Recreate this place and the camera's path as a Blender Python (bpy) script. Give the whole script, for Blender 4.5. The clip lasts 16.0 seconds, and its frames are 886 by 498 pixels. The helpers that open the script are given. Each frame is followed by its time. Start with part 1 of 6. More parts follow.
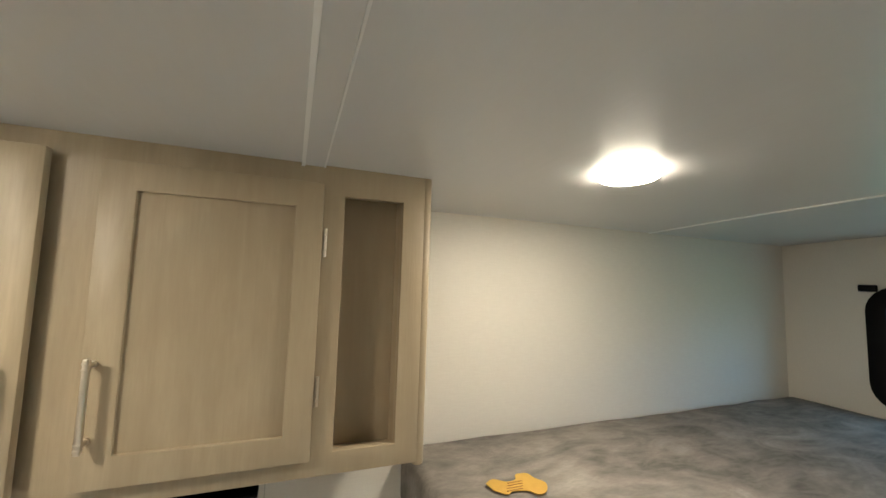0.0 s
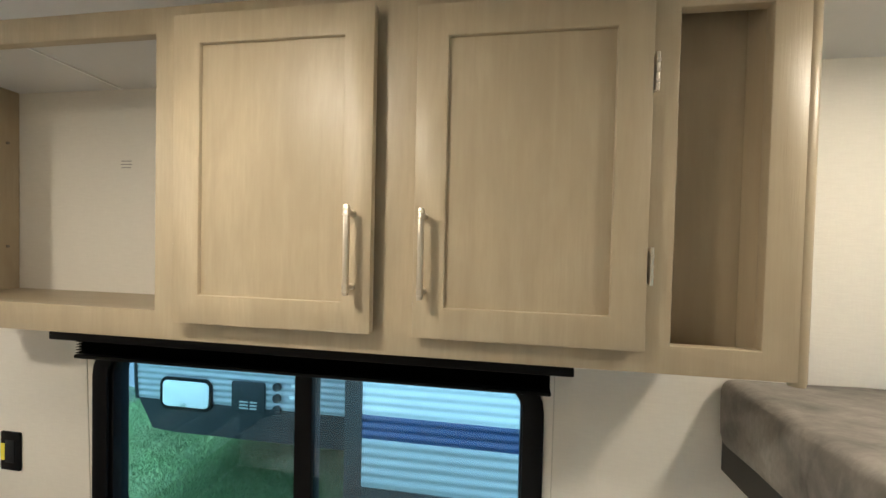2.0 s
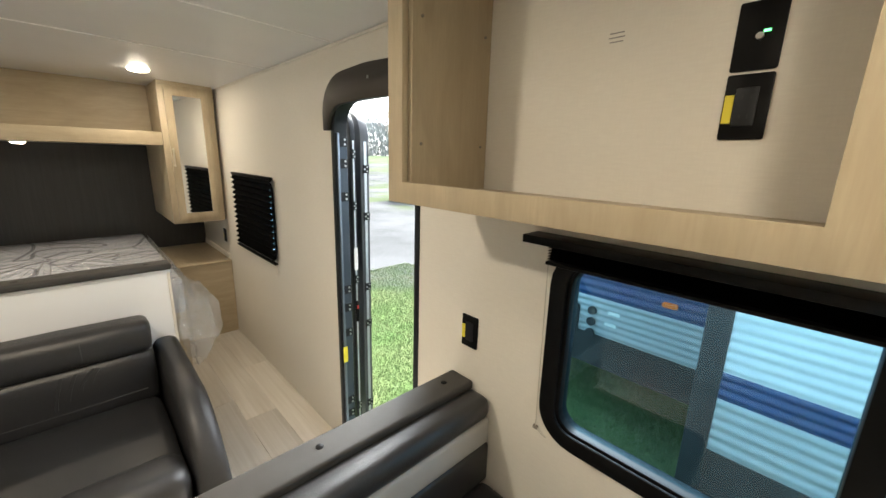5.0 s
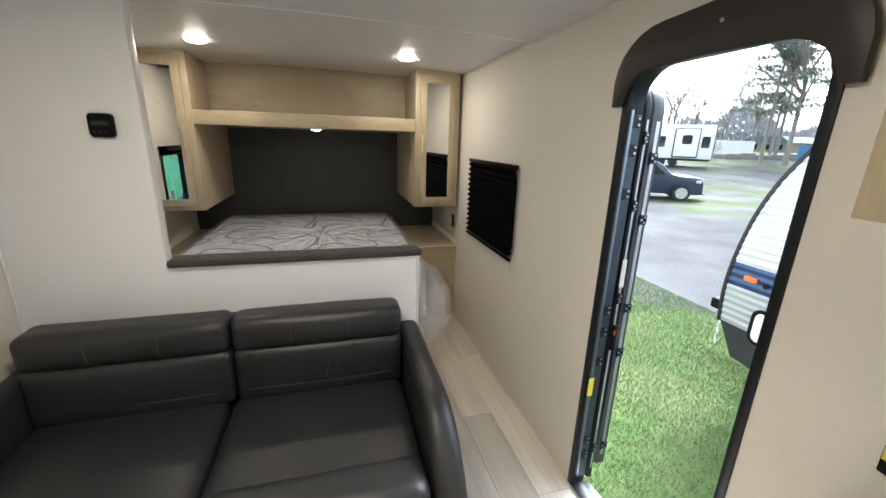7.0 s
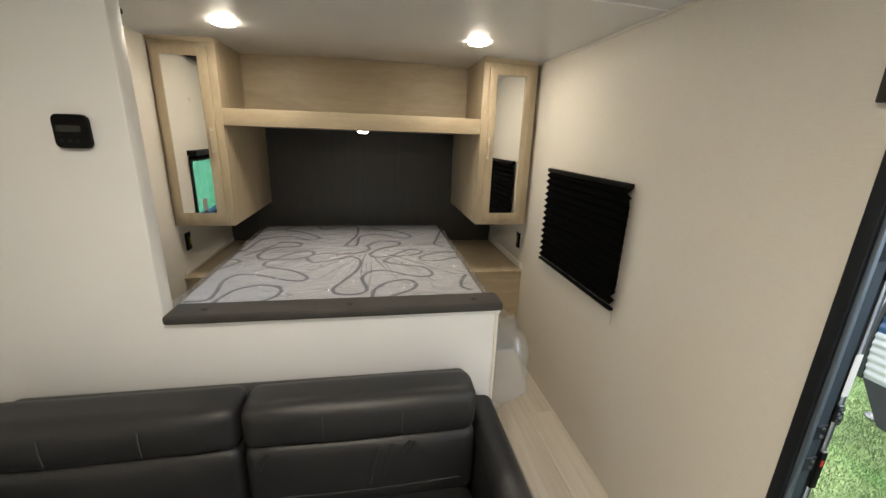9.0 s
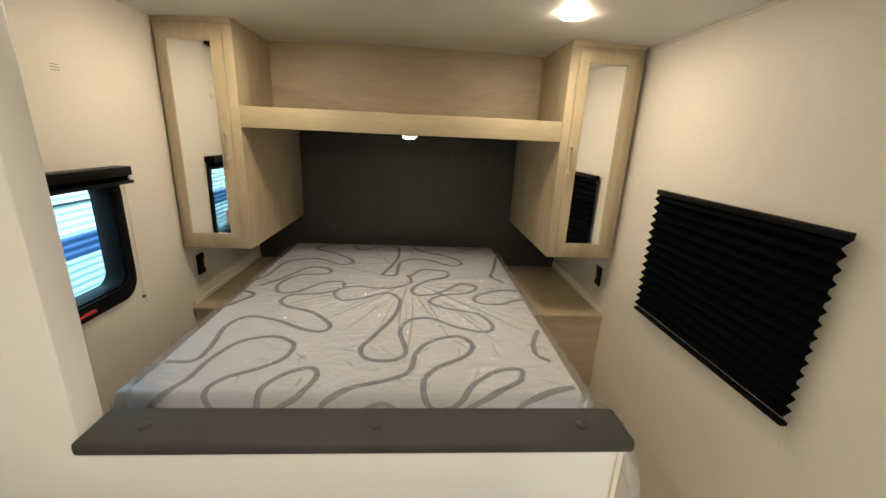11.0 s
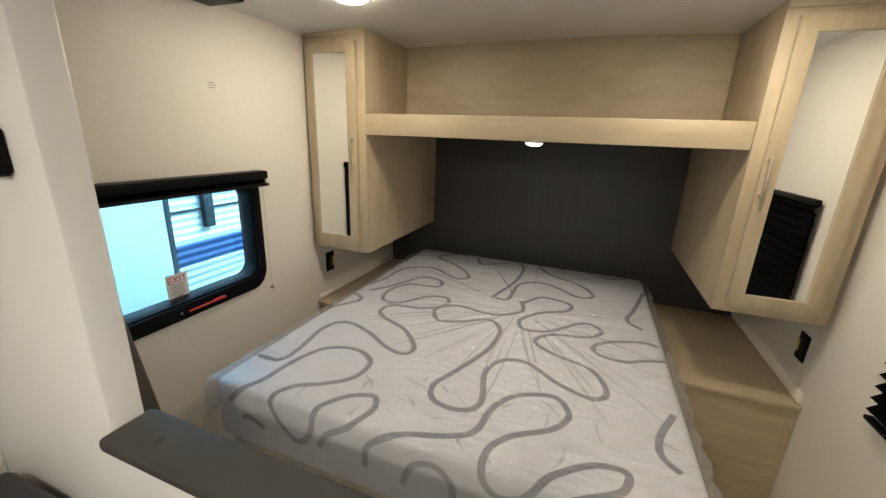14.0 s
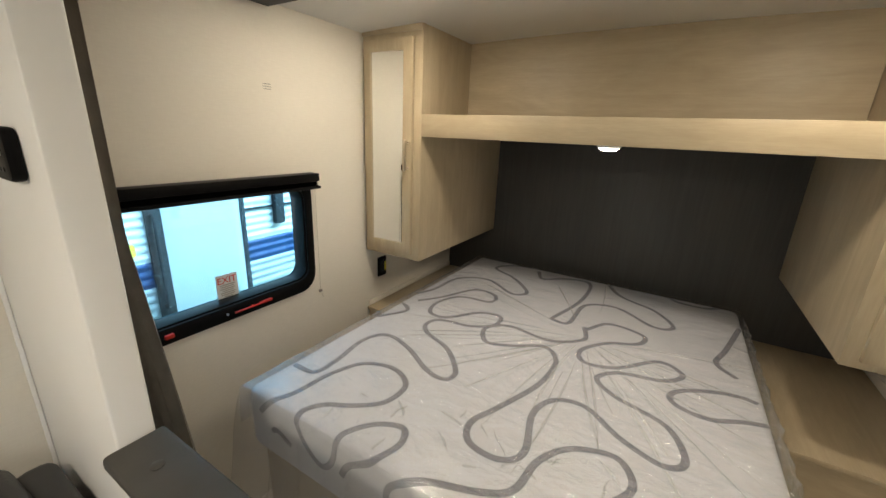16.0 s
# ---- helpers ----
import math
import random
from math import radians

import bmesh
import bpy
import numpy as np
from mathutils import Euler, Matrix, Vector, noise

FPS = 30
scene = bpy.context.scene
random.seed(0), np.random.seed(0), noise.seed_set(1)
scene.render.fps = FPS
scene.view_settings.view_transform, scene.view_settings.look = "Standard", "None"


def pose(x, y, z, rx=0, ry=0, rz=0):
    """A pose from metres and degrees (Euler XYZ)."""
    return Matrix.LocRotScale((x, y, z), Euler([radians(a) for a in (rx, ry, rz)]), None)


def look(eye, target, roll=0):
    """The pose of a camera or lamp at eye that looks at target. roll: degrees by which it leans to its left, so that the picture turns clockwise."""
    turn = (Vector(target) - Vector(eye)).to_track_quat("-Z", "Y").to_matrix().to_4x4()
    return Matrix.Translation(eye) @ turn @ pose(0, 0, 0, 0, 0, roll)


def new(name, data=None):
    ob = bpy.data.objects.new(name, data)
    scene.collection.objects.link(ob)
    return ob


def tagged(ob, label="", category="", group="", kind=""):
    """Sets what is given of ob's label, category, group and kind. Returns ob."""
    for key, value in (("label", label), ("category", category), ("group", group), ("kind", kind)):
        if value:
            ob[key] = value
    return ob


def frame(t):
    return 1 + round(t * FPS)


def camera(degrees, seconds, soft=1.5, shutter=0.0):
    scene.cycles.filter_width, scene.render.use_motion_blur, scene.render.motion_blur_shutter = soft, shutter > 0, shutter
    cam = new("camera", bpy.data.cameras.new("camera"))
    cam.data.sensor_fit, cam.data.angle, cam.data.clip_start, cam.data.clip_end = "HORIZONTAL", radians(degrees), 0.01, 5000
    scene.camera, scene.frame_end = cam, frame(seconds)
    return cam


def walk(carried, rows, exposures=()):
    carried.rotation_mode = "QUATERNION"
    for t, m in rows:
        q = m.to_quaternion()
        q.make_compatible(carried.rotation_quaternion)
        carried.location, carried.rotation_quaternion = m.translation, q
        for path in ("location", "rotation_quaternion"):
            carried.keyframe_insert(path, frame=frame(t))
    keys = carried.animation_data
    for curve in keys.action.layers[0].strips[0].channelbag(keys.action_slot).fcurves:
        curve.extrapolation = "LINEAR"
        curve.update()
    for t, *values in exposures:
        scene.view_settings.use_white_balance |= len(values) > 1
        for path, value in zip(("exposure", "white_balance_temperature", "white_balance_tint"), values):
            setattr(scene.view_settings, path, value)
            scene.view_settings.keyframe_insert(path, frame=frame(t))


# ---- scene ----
cam = camera(98.1, 16.0)
PATH = [
    (0, (0.005, 0.009, 1.802), (0.723, 1.868, 1.975), 1.7),
    (0.5, (-0.031, 0.068, 1.742), (0.406, 2.009, 1.938), 1.4),
    (1, (-0.06, 0.12, 1.701), (0.109, 2.107, 1.849), 1.3),
    (1.5, (-0.106, 0.166, 1.653), (-0.184, 2.163, 1.721), 1.3),
    (2, (-0.158, 0.189, 1.619), (-0.461, 2.165, 1.576), 1.3),
    (2.5, (-0.264, 0.223, 1.599), (-0.79, 2.143, 1.412), 1.4),
    (3, (-0.388, 0.245, 1.571), (-1.096, 2.093, 1.281), 1.5),
    (3.5, (-0.501, 0.217, 1.548), (-1.33, 2.003, 1.199), 1.5),
    (4, (-0.606, 0.194, 1.545), (-1.602, 1.883, 1.153), 1.7),
    (4.5, (-0.693, 0.182, 1.542), (-1.893, 1.724, 1.114), 1.6),
    (5, (-0.779, 0.199, 1.544), (-2.182, 1.546, 1.078), 1.6),
    (5.2, (-0.823, 0.207, 1.55), (-2.308, 1.456, 1.06), 1.6),
    (7.3, (-1.335, 0.073, 1.514), (-3.198, 0.547, 0.963), 1.8),
    (7.5, (-1.382, 0.061, 1.525), (-3.249, 0.511, 0.968), 1.8),
    (8, (-1.509, 0.031, 1.534), (-3.382, 0.454, 0.975), 1.9),
    (8.5, (-1.678, 0.037, 1.537), (-3.56, 0.422, 0.978), 1.9),
    (9, (-1.851, 0.052, 1.551), (-3.74, 0.394, 0.99), 2.0),
    (9.2, (-1.909, 0.056, 1.544), (-3.805, 0.377, 0.995), 1.8),
    (11.3, (-2.51, 0.037, 1.572), (-4.428, 0.119, 1.011), 2.4),
    (11.5, (-2.557, 0.064, 1.569), (-4.477, 0.11, 1.01), 2.1),
    (12, (-2.646, 0.104, 1.578), (-4.563, 0.033, 1.012), 2.1),
    (12.5, (-2.686, 0.134, 1.58), (-4.586, -0.126, 1.011), 2.1),
    (13, (-2.675, 0.146, 1.583), (-4.546, -0.278, 1.019), 2.3),
    (13.5, (-2.667, 0.169, 1.592), (-4.505, -0.372, 1.02), 2.3),
    (14, (-2.719, 0.23, 1.584), (-4.515, -0.442, 1.015), 2.2),
    (14.5, (-2.783, 0.27, 1.581), (-4.505, -0.567, 1.004), 2.3),
    (15, (-2.835, 0.291, 1.591), (-4.507, -0.642, 1.012), 2.3),
    (15.5, (-2.862, 0.263, 1.6), (-4.516, -0.701, 1.022), 2.4),
    (16, (-2.888, 0.22, 1.594), (-4.533, -0.76, 1.014), 2.4),
]
walk(cam, [(t, look(eye, target, roll)) for t, eye, target, roll in PATH],
     exposures=[(0.0, 3.02, 5950, 6), (0.6, 3.2, 5950, 6), (1.5, 3.24, 5900, 6), (2.2, 3.2, 5850, 6), (3.3, 3.24, 5750, 6), (4.0, 3.14, 6050, 6), (5.0, 3.18, 6150, 6), (7.5, 2.92, 5650, 6), (9.0, 3.02, 5950, 6), (11.5, 3.1, 6650, 6), (13.3, 3.16, 6000, 6), (16.0, 3.16, 6150, 6)])

# ---- plan, in metres ----
N, S, W, E, CEIL = 1.12, -1.156, -5.31, 2.155, 2.044
GROUND = -0.85
FL = -0.055


def ceil_at(y):
    """The ceiling is a little lower towards the side walls."""
    return CEIL - 0.024 * (y / 1.13) ** 2


# ---- world, sun, lamps ----
world = bpy.data.worlds.new("overcast_sky")
scene.world = world
world.use_nodes = True
wn, wl = world.node_tree.nodes, world.node_tree.links
sky = wn.new("ShaderNodeTexSky")
sky.sky_type, sky.sun_disc = "NISHITA", False
sky.sun_elevation, sky.sun_rotation = radians(48), radians(-30)
sky.dust_density, sky.air_density = 4.0, 1.0
grey = wn.new("ShaderNodeHueSaturation")
grey.inputs["Saturation"].default_value = 0.25
wl.new(sky.outputs[0], grey.inputs["Color"])
wl.new(grey.outputs[0], wn["Background"].inputs[0])
wn["Background"].inputs[1].default_value = 0.12

sun = bpy.data.lights.new("overcast_sun", "SUN")
sun.energy, sun.angle, sun.color = 1.3, radians(25), (1.0, 0.97, 0.93)
new("overcast_sun", sun).matrix_world = pose(0, 0, 30, 42, 0, -150)

LAMP_WATTS = 0.9
WARM = (1.0, 0.825, 0.625)


# ---- materials ----
def material(name, base, rough=0.5, metal=0.0, spots=(), bump=0.0, bump_scale=200.0, stretch=(1, 1, 1), coat=0.0, vary=0.0, spec=0.5):
    """Principled base with noise layers: spots are (scale, other colour, amount, stretch)."""
    m = bpy.data.materials.new(name)
    m.use_nodes = True
    n, l = m.node_tree.nodes, m.node_tree.links
    b = n["Principled BSDF"]
    b.inputs["Roughness"].default_value, b.inputs["Metallic"].default_value = rough, metal
    b.inputs["Coat Weight"].default_value = coat
    b.inputs["Specular IOR Level"].default_value = spec
    co = n.new("ShaderNodeTexCoord")
    rgb = n.new("ShaderNodeRGB")
    rgb.outputs[0].default_value = (*base, 1)
    out = rgb.outputs[0]
    for scale, colour, amount, st, *bend in spots:
        mp = n.new("ShaderNodeMapping")
        mp.inputs["Scale"].default_value = st
        l.new(co.outputs["Object"], mp.inputs[0])
        nz = n.new("ShaderNodeTexNoise")
        nz.inputs["Scale"].default_value, nz.inputs["Detail"].default_value = scale, 5
        nz.inputs["Distortion"].default_value = bend[0] if bend else 0.0
        l.new(mp.outputs[0], nz.inputs["Vector"])
        rp = n.new("ShaderNodeMapRange")
        rp.inputs[1].default_value, rp.inputs[2].default_value = 0.35, 0.68
        rp.inputs[4].default_value = amount
        l.new(nz.outputs[0], rp.inputs[0])
        mx = n.new("ShaderNodeMix")
        mx.data_type = "RGBA"
        l.new(rp.outputs[0], mx.inputs[0])
        l.new(out, mx.inputs[6])
        mx.inputs[7].default_value = (*colour, 1)
        out = mx.outputs[2]
    if vary:
        oi = n.new("ShaderNodeObjectInfo")
        hs = n.new("ShaderNodeHueSaturation")
        mr = n.new("ShaderNodeMapRange")
        mr.inputs[3].default_value, mr.inputs[4].default_value = 1 - vary, 1 + vary
        l.new(oi.outputs["Random"], mr.inputs[0])
        l.new(mr.outputs[0], hs.inputs["Value"])
        l.new(out, hs.inputs["Color"])
        out = hs.outputs[0]
    l.new(out, b.inputs["Base Color"])
    if bump:
        mp = n.new("ShaderNodeMapping")
        mp.inputs["Scale"].default_value = stretch
        l.new(co.outputs["Object"], mp.inputs[0])
        nz = n.new("ShaderNodeTexNoise")
        nz.inputs["Scale"].default_value, nz.inputs["Detail"].default_value = bump_scale, 3
        l.new(mp.outputs[0], nz.inputs["Vector"])
        bp = n.new("ShaderNodeBump")
        bp.inputs["Strength"].default_value, bp.inputs["Distance"].default_value = bump, 0.002
        l.new(nz.outputs[0], bp.inputs["Height"])
        l.new(bp.outputs[0], b.inputs["Normal"])
    return m


def gloss_by_angle(n, l, weight, socket, least=0.045):
    """A thin sheet's mirror: faint face on, strong at a glancing angle."""
    weight.inputs["Blend"].default_value = 0.5
    p, s = n.new("ShaderNodeMath"), n.new("ShaderNodeMath")
    p.operation, s.operation = "POWER", "MULTIPLY_ADD"
    p.inputs[1].default_value, s.inputs[1].default_value, s.inputs[2].default_value = 5.0, 0.75, least
    l.new(weight.outputs["Facing"], p.inputs[0])
    l.new(p.outputs[0], s.inputs[0])
    l.new(s.outputs[0], socket)


def glass(name, tint):
    """A thin tinted pane: light goes straight through, with a faint mirror."""
    m = bpy.data.materials.new(name)
    m.use_nodes = True
    n, l = m.node_tree.nodes, m.node_tree.links
    n.remove(n["Principled BSDF"])
    t, g, mx, fr = n.new("ShaderNodeBsdfTransparent"), n.new("ShaderNodeBsdfGlossy"), n.new("ShaderNodeMixShader"), n.new("ShaderNodeLayerWeight")
    t.inputs[0].default_value = (*tint, 1)
    g.inputs["Roughness"].default_value = 0.02
    gloss_by_angle(n, l, fr, mx.inputs[0])
    l.new(t.outputs[0], mx.inputs[1])
    l.new(g.outputs[0], mx.inputs[2])
    l.new(mx.outputs[0], n["Material Output"].inputs[0])
    return m


def film(name, haze=0.12, gloss=0.09, rough=0.06):
    """Thin clear plastic sheet, milky where it creases."""
    m = bpy.data.materials.new(name)
    m.use_nodes = True
    n, l = m.node_tree.nodes, m.node_tree.links
    n.remove(n["Principled BSDF"])
    t, d, g = n.new("ShaderNodeBsdfTransparent"), n.new("ShaderNodeBsdfDiffuse"), n.new("ShaderNodeBsdfGlossy")
    d.inputs[0].default_value = (0.75, 0.77, 0.8, 1)
    g.inputs["Roughness"].default_value = rough
    co, nz, bp = n.new("ShaderNodeTexCoord"), n.new("ShaderNodeTexNoise"), n.new("ShaderNodeBump")
    mp = n.new("ShaderNodeMapping")
    mp.inputs["Scale"].default_value = (5.0, 2.2, 3.0)
    mp.inputs["Rotation"].default_value = (0, 0, 0.5)
    nz.inputs["Scale"].default_value, nz.inputs["Detail"].default_value, nz.inputs["Distortion"].default_value = 2.2, 6, 1.2
    bp.inputs["Strength"].default_value, bp.inputs["Distance"].default_value = 0.35, 0.03
    l.new(co.outputs["Object"], mp.inputs[0])
    l.new(mp.outputs[0], nz.inputs["Vector"])
    l.new(nz.outputs[0], bp.inputs["Height"])
    # crisp crinkles, in patches
    vo, b2, rp, mu = n.new("ShaderNodeTexVoronoi"), n.new("ShaderNodeBump"), n.new("ShaderNodeMapRange"), n.new("ShaderNodeMath")
    vo.inputs["Scale"].default_value = 9.0
    for i, v in ((1, 0.42), (2, 0.66), (3, 0.05), (4, 0.55)):
        rp.inputs[i].default_value = v
    mu.operation = "MULTIPLY"
    l.new(mp.outputs[0], vo.inputs["Vector"])
    l.new(nz.outputs[0], rp.inputs[0])
    l.new(vo.outputs["Distance"], mu.inputs[0])
    l.new(rp.outputs[0], mu.inputs[1])
    l.new(mu.outputs[0], b2.inputs["Height"])
    b2.inputs["Strength"].default_value, b2.inputs["Distance"].default_value = 1.0, 0.02
    l.new(bp.outputs[0], b2.inputs["Normal"])
    l.new(b2.outputs[0], g.inputs["Normal"])
    m1, m2, fr = n.new("ShaderNodeMixShader"), n.new("ShaderNodeMixShader"), n.new("ShaderNodeLayerWeight")
    l.new(bp.outputs[0], fr.inputs["Normal"])
    m1.inputs[0].default_value = haze
    l.new(t.outputs[0], m1.inputs[1])
    l.new(d.outputs[0], m1.inputs[2])
    gloss_by_angle(n, l, fr, m2.inputs[0], gloss)
    l.new(m1.outputs[0], m2.inputs[1])
    l.new(g.outputs[0], m2.inputs[2])
    l.new(m2.outputs[0], n["Material Output"].inputs[0])
    return m


def glow(name, colour, strength):
    m = bpy.data.materials.new(name)
    m.use_nodes = True
    b = m.node_tree.nodes["Principled BSDF"]
    b.inputs["Base Color"].default_value = (0.8, 0.8, 0.78, 1)
    b.inputs["Emission Color"].default_value = (*colour, 1)
    b.inputs["Emission Strength"].default_value = strength
    return m


WALLPAPER = material("off_white_wallboard", (0.78, 0.742, 0.665), 0.55, spots=[(3, (0.74, 0.70, 0.635), 0.5, (1, 1, 1)), (200, (0.715, 0.675, 0.605), 0.65, (0.14, 1, 1)), (260, (0.72, 0.68, 0.61), 0.5, (1, 1, 0.12))], bump=0.16, bump_scale=380, stretch=(0.15, 1, 1))
PANEL_WHITE = material("smooth_white_panel", (0.84, 0.84, 0.84), 0.4, spots=[(4, (0.80, 0.80, 0.80), 0.4, (1, 1, 1))])
CEILING = material("white_ceiling_vinyl", (0.67, 0.67, 0.675), 0.36, spots=[(2.5, (0.62, 0.62, 0.625), 0.6, (1, 1, 1)), (90, (0.64, 0.64, 0.645), 0.5, (1, 0.1, 1))], bump=0.10, bump_scale=130, stretch=(1, 0.12, 1))


def greige_wood(name, axis):
    """Printed greige wood with fine grain along an axis, soft cloudy figure and a few darker streaks."""
    def st(across, along):
        v = [across] * 3
        v[axis] = along
        return tuple(v)
    return material(name, (0.515, 0.434, 0.300), 0.42, spots=[
        (5, (0.44, 0.361, 0.242), 0.3, st(5, 0.5)),
        (22, (0.54, 0.452, 0.312), 0.2, st(5, 0.22)),
        (1.7, (0.345, 0.277, 0.182), 0.6, st(1, 0.5), 0.8),
        (7, (0.325, 0.260, 0.172), 0.45, st(1.6, 0.4), 1.4),
        (70, (0.36, 0.29, 0.196), 0.3, st(3, 0.3)),
        (11, (0.24, 0.188, 0.124), 0.14, st(4.5, 0.12), 0.6)],
        bump=0.12, bump_scale=60, stretch=st(6, 0.3))


WOOD_X, WOOD_Y, WOOD_V = (greige_wood("greige_wood_" + d, i) for i, d in enumerate(("lengthwise", "crosswise", "upright")))
HEADBOARD = material("charcoal_wood", (0.032, 0.032, 0.030), 0.5, spots=[(7, (0.046, 0.043, 0.041), 0.6, (5, 5, 0.3)), (30, (0.026, 0.024, 0.023), 0.6, (4, 4, 0.15))], bump=0.15, bump_scale=70, stretch=(6, 6, 0.3))
PLANK = material("pale_oak_plank", (0.68, 0.64, 0.575), 0.28, spots=[(3, (0.84, 0.81, 0.76), 0.9, (0.3, 4, 1), 0.5), (7, (0.42, 0.36, 0.28), 0.55, (0.12, 4, 1), 0.7), (40, (0.52, 0.46, 0.38), 0.18, (0.1, 4, 1)), (1.5, (0.58, 0.52, 0.44), 0.5, (1, 1, 1))], bump=0.06, bump_scale=50, stretch=(0.3, 6, 1), vary=0.20)
LEATHER = material("charcoal_leatherette", (0.025, 0.0255, 0.028), 0.38, spots=[(6, (0.035, 0.0355, 0.038), 0.5, (1, 1, 1)), (240, (0.009, 0.0095, 0.0105), 0.4, (1, 1, 1))], bump=0.40, bump_scale=330, spec=0.5)
STITCH = material("grey_thread", (0.062, 0.062, 0.065), 0.8)
GREY_VINYL = material("light_grey_vinyl", (0.45, 0.44, 0.42), 0.5, spots=[(9, (0.38, 0.37, 0.36), 0.4, (1, 1, 1))], bump=0.3, bump_scale=330)
CAP = material("dark_grey_padded_vinyl", (0.050, 0.048, 0.045), 0.58, spec=0.3, spots=[(8, (0.075, 0.072, 0.068), 0.5, (1, 1, 1))], bump=0.2, bump_scale=380)
BLACK = material("black_plastic", (0.0035, 0.0035, 0.004), 0.42, spots=[(14, (0.006, 0.006, 0.0066), 0.5, (1, 1, 1))], spec=0.12)
BLACK_METAL = material("black_powder_coat", (0.010, 0.012, 0.015), 0.38, spots=[(30, (0.02, 0.022, 0.027), 0.4, (1, 1, 1))], spec=0.3)
BLIND = material("black_pleated_fabric", (0.007, 0.007, 0.007), 0.9, spots=[(40, (0.010, 0.010, 0.010), 0.4, (1, 1, 1))], spec=0.06)
NICKEL = material("brushed_nickel", (0.72, 0.66, 0.56), 0.32, 1.0, bump=0.05, bump_scale=90, stretch=(4, 4, 0.2))
STEEL = material("steel", (0.55, 0.56, 0.57), 0.3, 1.0)
MIRROR = material("mirror", (0.93, 0.94, 0.93), 0.005, 1.0)
WINDOW_GLASS = glass("blue_tinted_glass", (0.53, 0.76, 0.89))
SEAM = material("seam_strip", (0.90, 0.90, 0.90), 0.3)
TICKING = material("white_mattress_ticking", (0.54, 0.555, 0.62), 0.8, spots=[(3, (0.52, 0.53, 0.58), 0.5, (1, 1, 1)), (180, (0.50, 0.51, 0.56), 0.4, (1, 1, 1))], bump=0.3, bump_scale=150)
SWIRL = material("grey_woven_swirl", (0.155, 0.16, 0.20), 0.7, spots=[(120, (0.21, 0.215, 0.26), 0.5, (1, 1, 1))])
FILM = film("clear_plastic_film", 0.08, 0.15)
FILM_HANG = film("milky_plastic_film", 0.25)
FILM_FOLD = film("doubled_plastic_film", 0.22, 0.13, 0.10)
PLUSH = material("grey_velour", (0.17, 0.153, 0.137), 0.95, spots=[(1.8, (0.43, 0.39, 0.345), 0.95, (1, 1.6, 1), 1.2), (4.0, (0.06, 0.055, 0.051), 0.75, (1, 1.5, 1), 2.0), (11, (0.33, 0.30, 0.265), 0.4, (1, 2.2, 1), 1.8), (60, (0.13, 0.12, 0.11), 0.25, (1, 2.5, 1), 0.6)], bump=0.6, bump_scale=120)
YELLOW = material("yellow_card", (0.56, 0.34, 0.06), 0.7, spots=[(60, (0.46, 0.27, 0.04), 0.4, (1, 1, 1))])
YELLOW_TAPE = material("yellow_label", (0.80, 0.68, 0.05), 0.5)
RED = material("red_plastic", (0.55, 0.03, 0.02), 0.4)
WHITE = material("white_paint", (0.80, 0.80, 0.79), 0.45, spots=[(20, (0.74, 0.74, 0.73), 0.4, (1, 1, 1))])
INK = material("grey_ink", (0.30, 0.29, 0.27), 0.8)
# white door skin, base colour darkened to offset the strong daylight on it
DIMMED_WHITE = material("dimmed_white_door_skin", (0.42, 0.43, 0.44), 0.3, spots=[(3, (0.38, 0.39, 0.40), 0.5, (1, 1, 1))])
CORD = material("pale_cord", (0.55, 0.52, 0.46), 0.8)
CURTAIN = material("taupe_curtain_cloth", (0.23, 0.205, 0.175), 0.9, spots=[(30, (0.17, 0.15, 0.128), 0.5, (1, 1, 1))], bump=0.4, bump_scale=250)
LIT = glow("lit_diffuser", (1.0, 0.82, 0.60), 7.5)
GREEN_LED = glow("green_led", (0.1, 1.0, 0.2), 0.5)

GRASS = material("grass_blades", (0.105, 0.172, 0.055), 0.7, spots=[(1.3, (0.25, 0.26, 0.14), 0.9, (1, 1, 1)), (5, (0.062, 0.13, 0.036), 0.6, (1, 1, 1))])
SIDING = material("white_ribbed_siding", (0.55, 0.56, 0.57), 0.35, spots=[(2, (0.54, 0.55, 0.56), 0.4, (1, 1, 1))])
SIDING_LOW = material("light_grey_ribbed_siding", (0.33, 0.345, 0.355), 0.35, spots=[(2, (0.30, 0.315, 0.325), 0.4, (1, 1, 1))])
STRIPE = material("blue_siding", (0.010, 0.036, 0.115), 0.35, spots=[(9, (0.015, 0.050, 0.155), 0.4, (1, 1, 1))])
SKIRT = material("dark_grey_skirt", (0.022, 0.0235, 0.026), 0.55, spec=0.25, spots=[(6, (0.036, 0.0375, 0.040), 0.5, (1, 1, 1))])
ORANGE = material("orange_lens", (0.8, 0.16, 0.02), 0.2)
# BARK and NEEDLES are paled: distance haze put into their base colours
BARK = material("bark", (0.26, 0.235, 0.205), 0.9, spots=[(12, (0.18, 0.16, 0.14), 0.7, (1, 1, 0.2))])
NEEDLES = material("pine_needles", (0.115, 0.155, 0.12), 0.8, spots=[(1.2, (0.14, 0.185, 0.135), 0.6, (1, 1, 1))])
BLOCK = material("weathered_concrete", (0.26, 0.25, 0.23), 0.9, spots=[(2.5, (0.18, 0.172, 0.16), 0.6, (1, 1, 1))], bump=0.2, bump_scale=20)
RED_TWIGS = material("reddish_twigs", (0.24, 0.13, 0.10), 0.9)
TWIGS = material("bare_twigs", (0.20, 0.17, 0.15), 0.9)
CAR_PAINT = material("dark_blue_car_paint", (0.018, 0.03, 0.055), 0.4, coat=0.25)
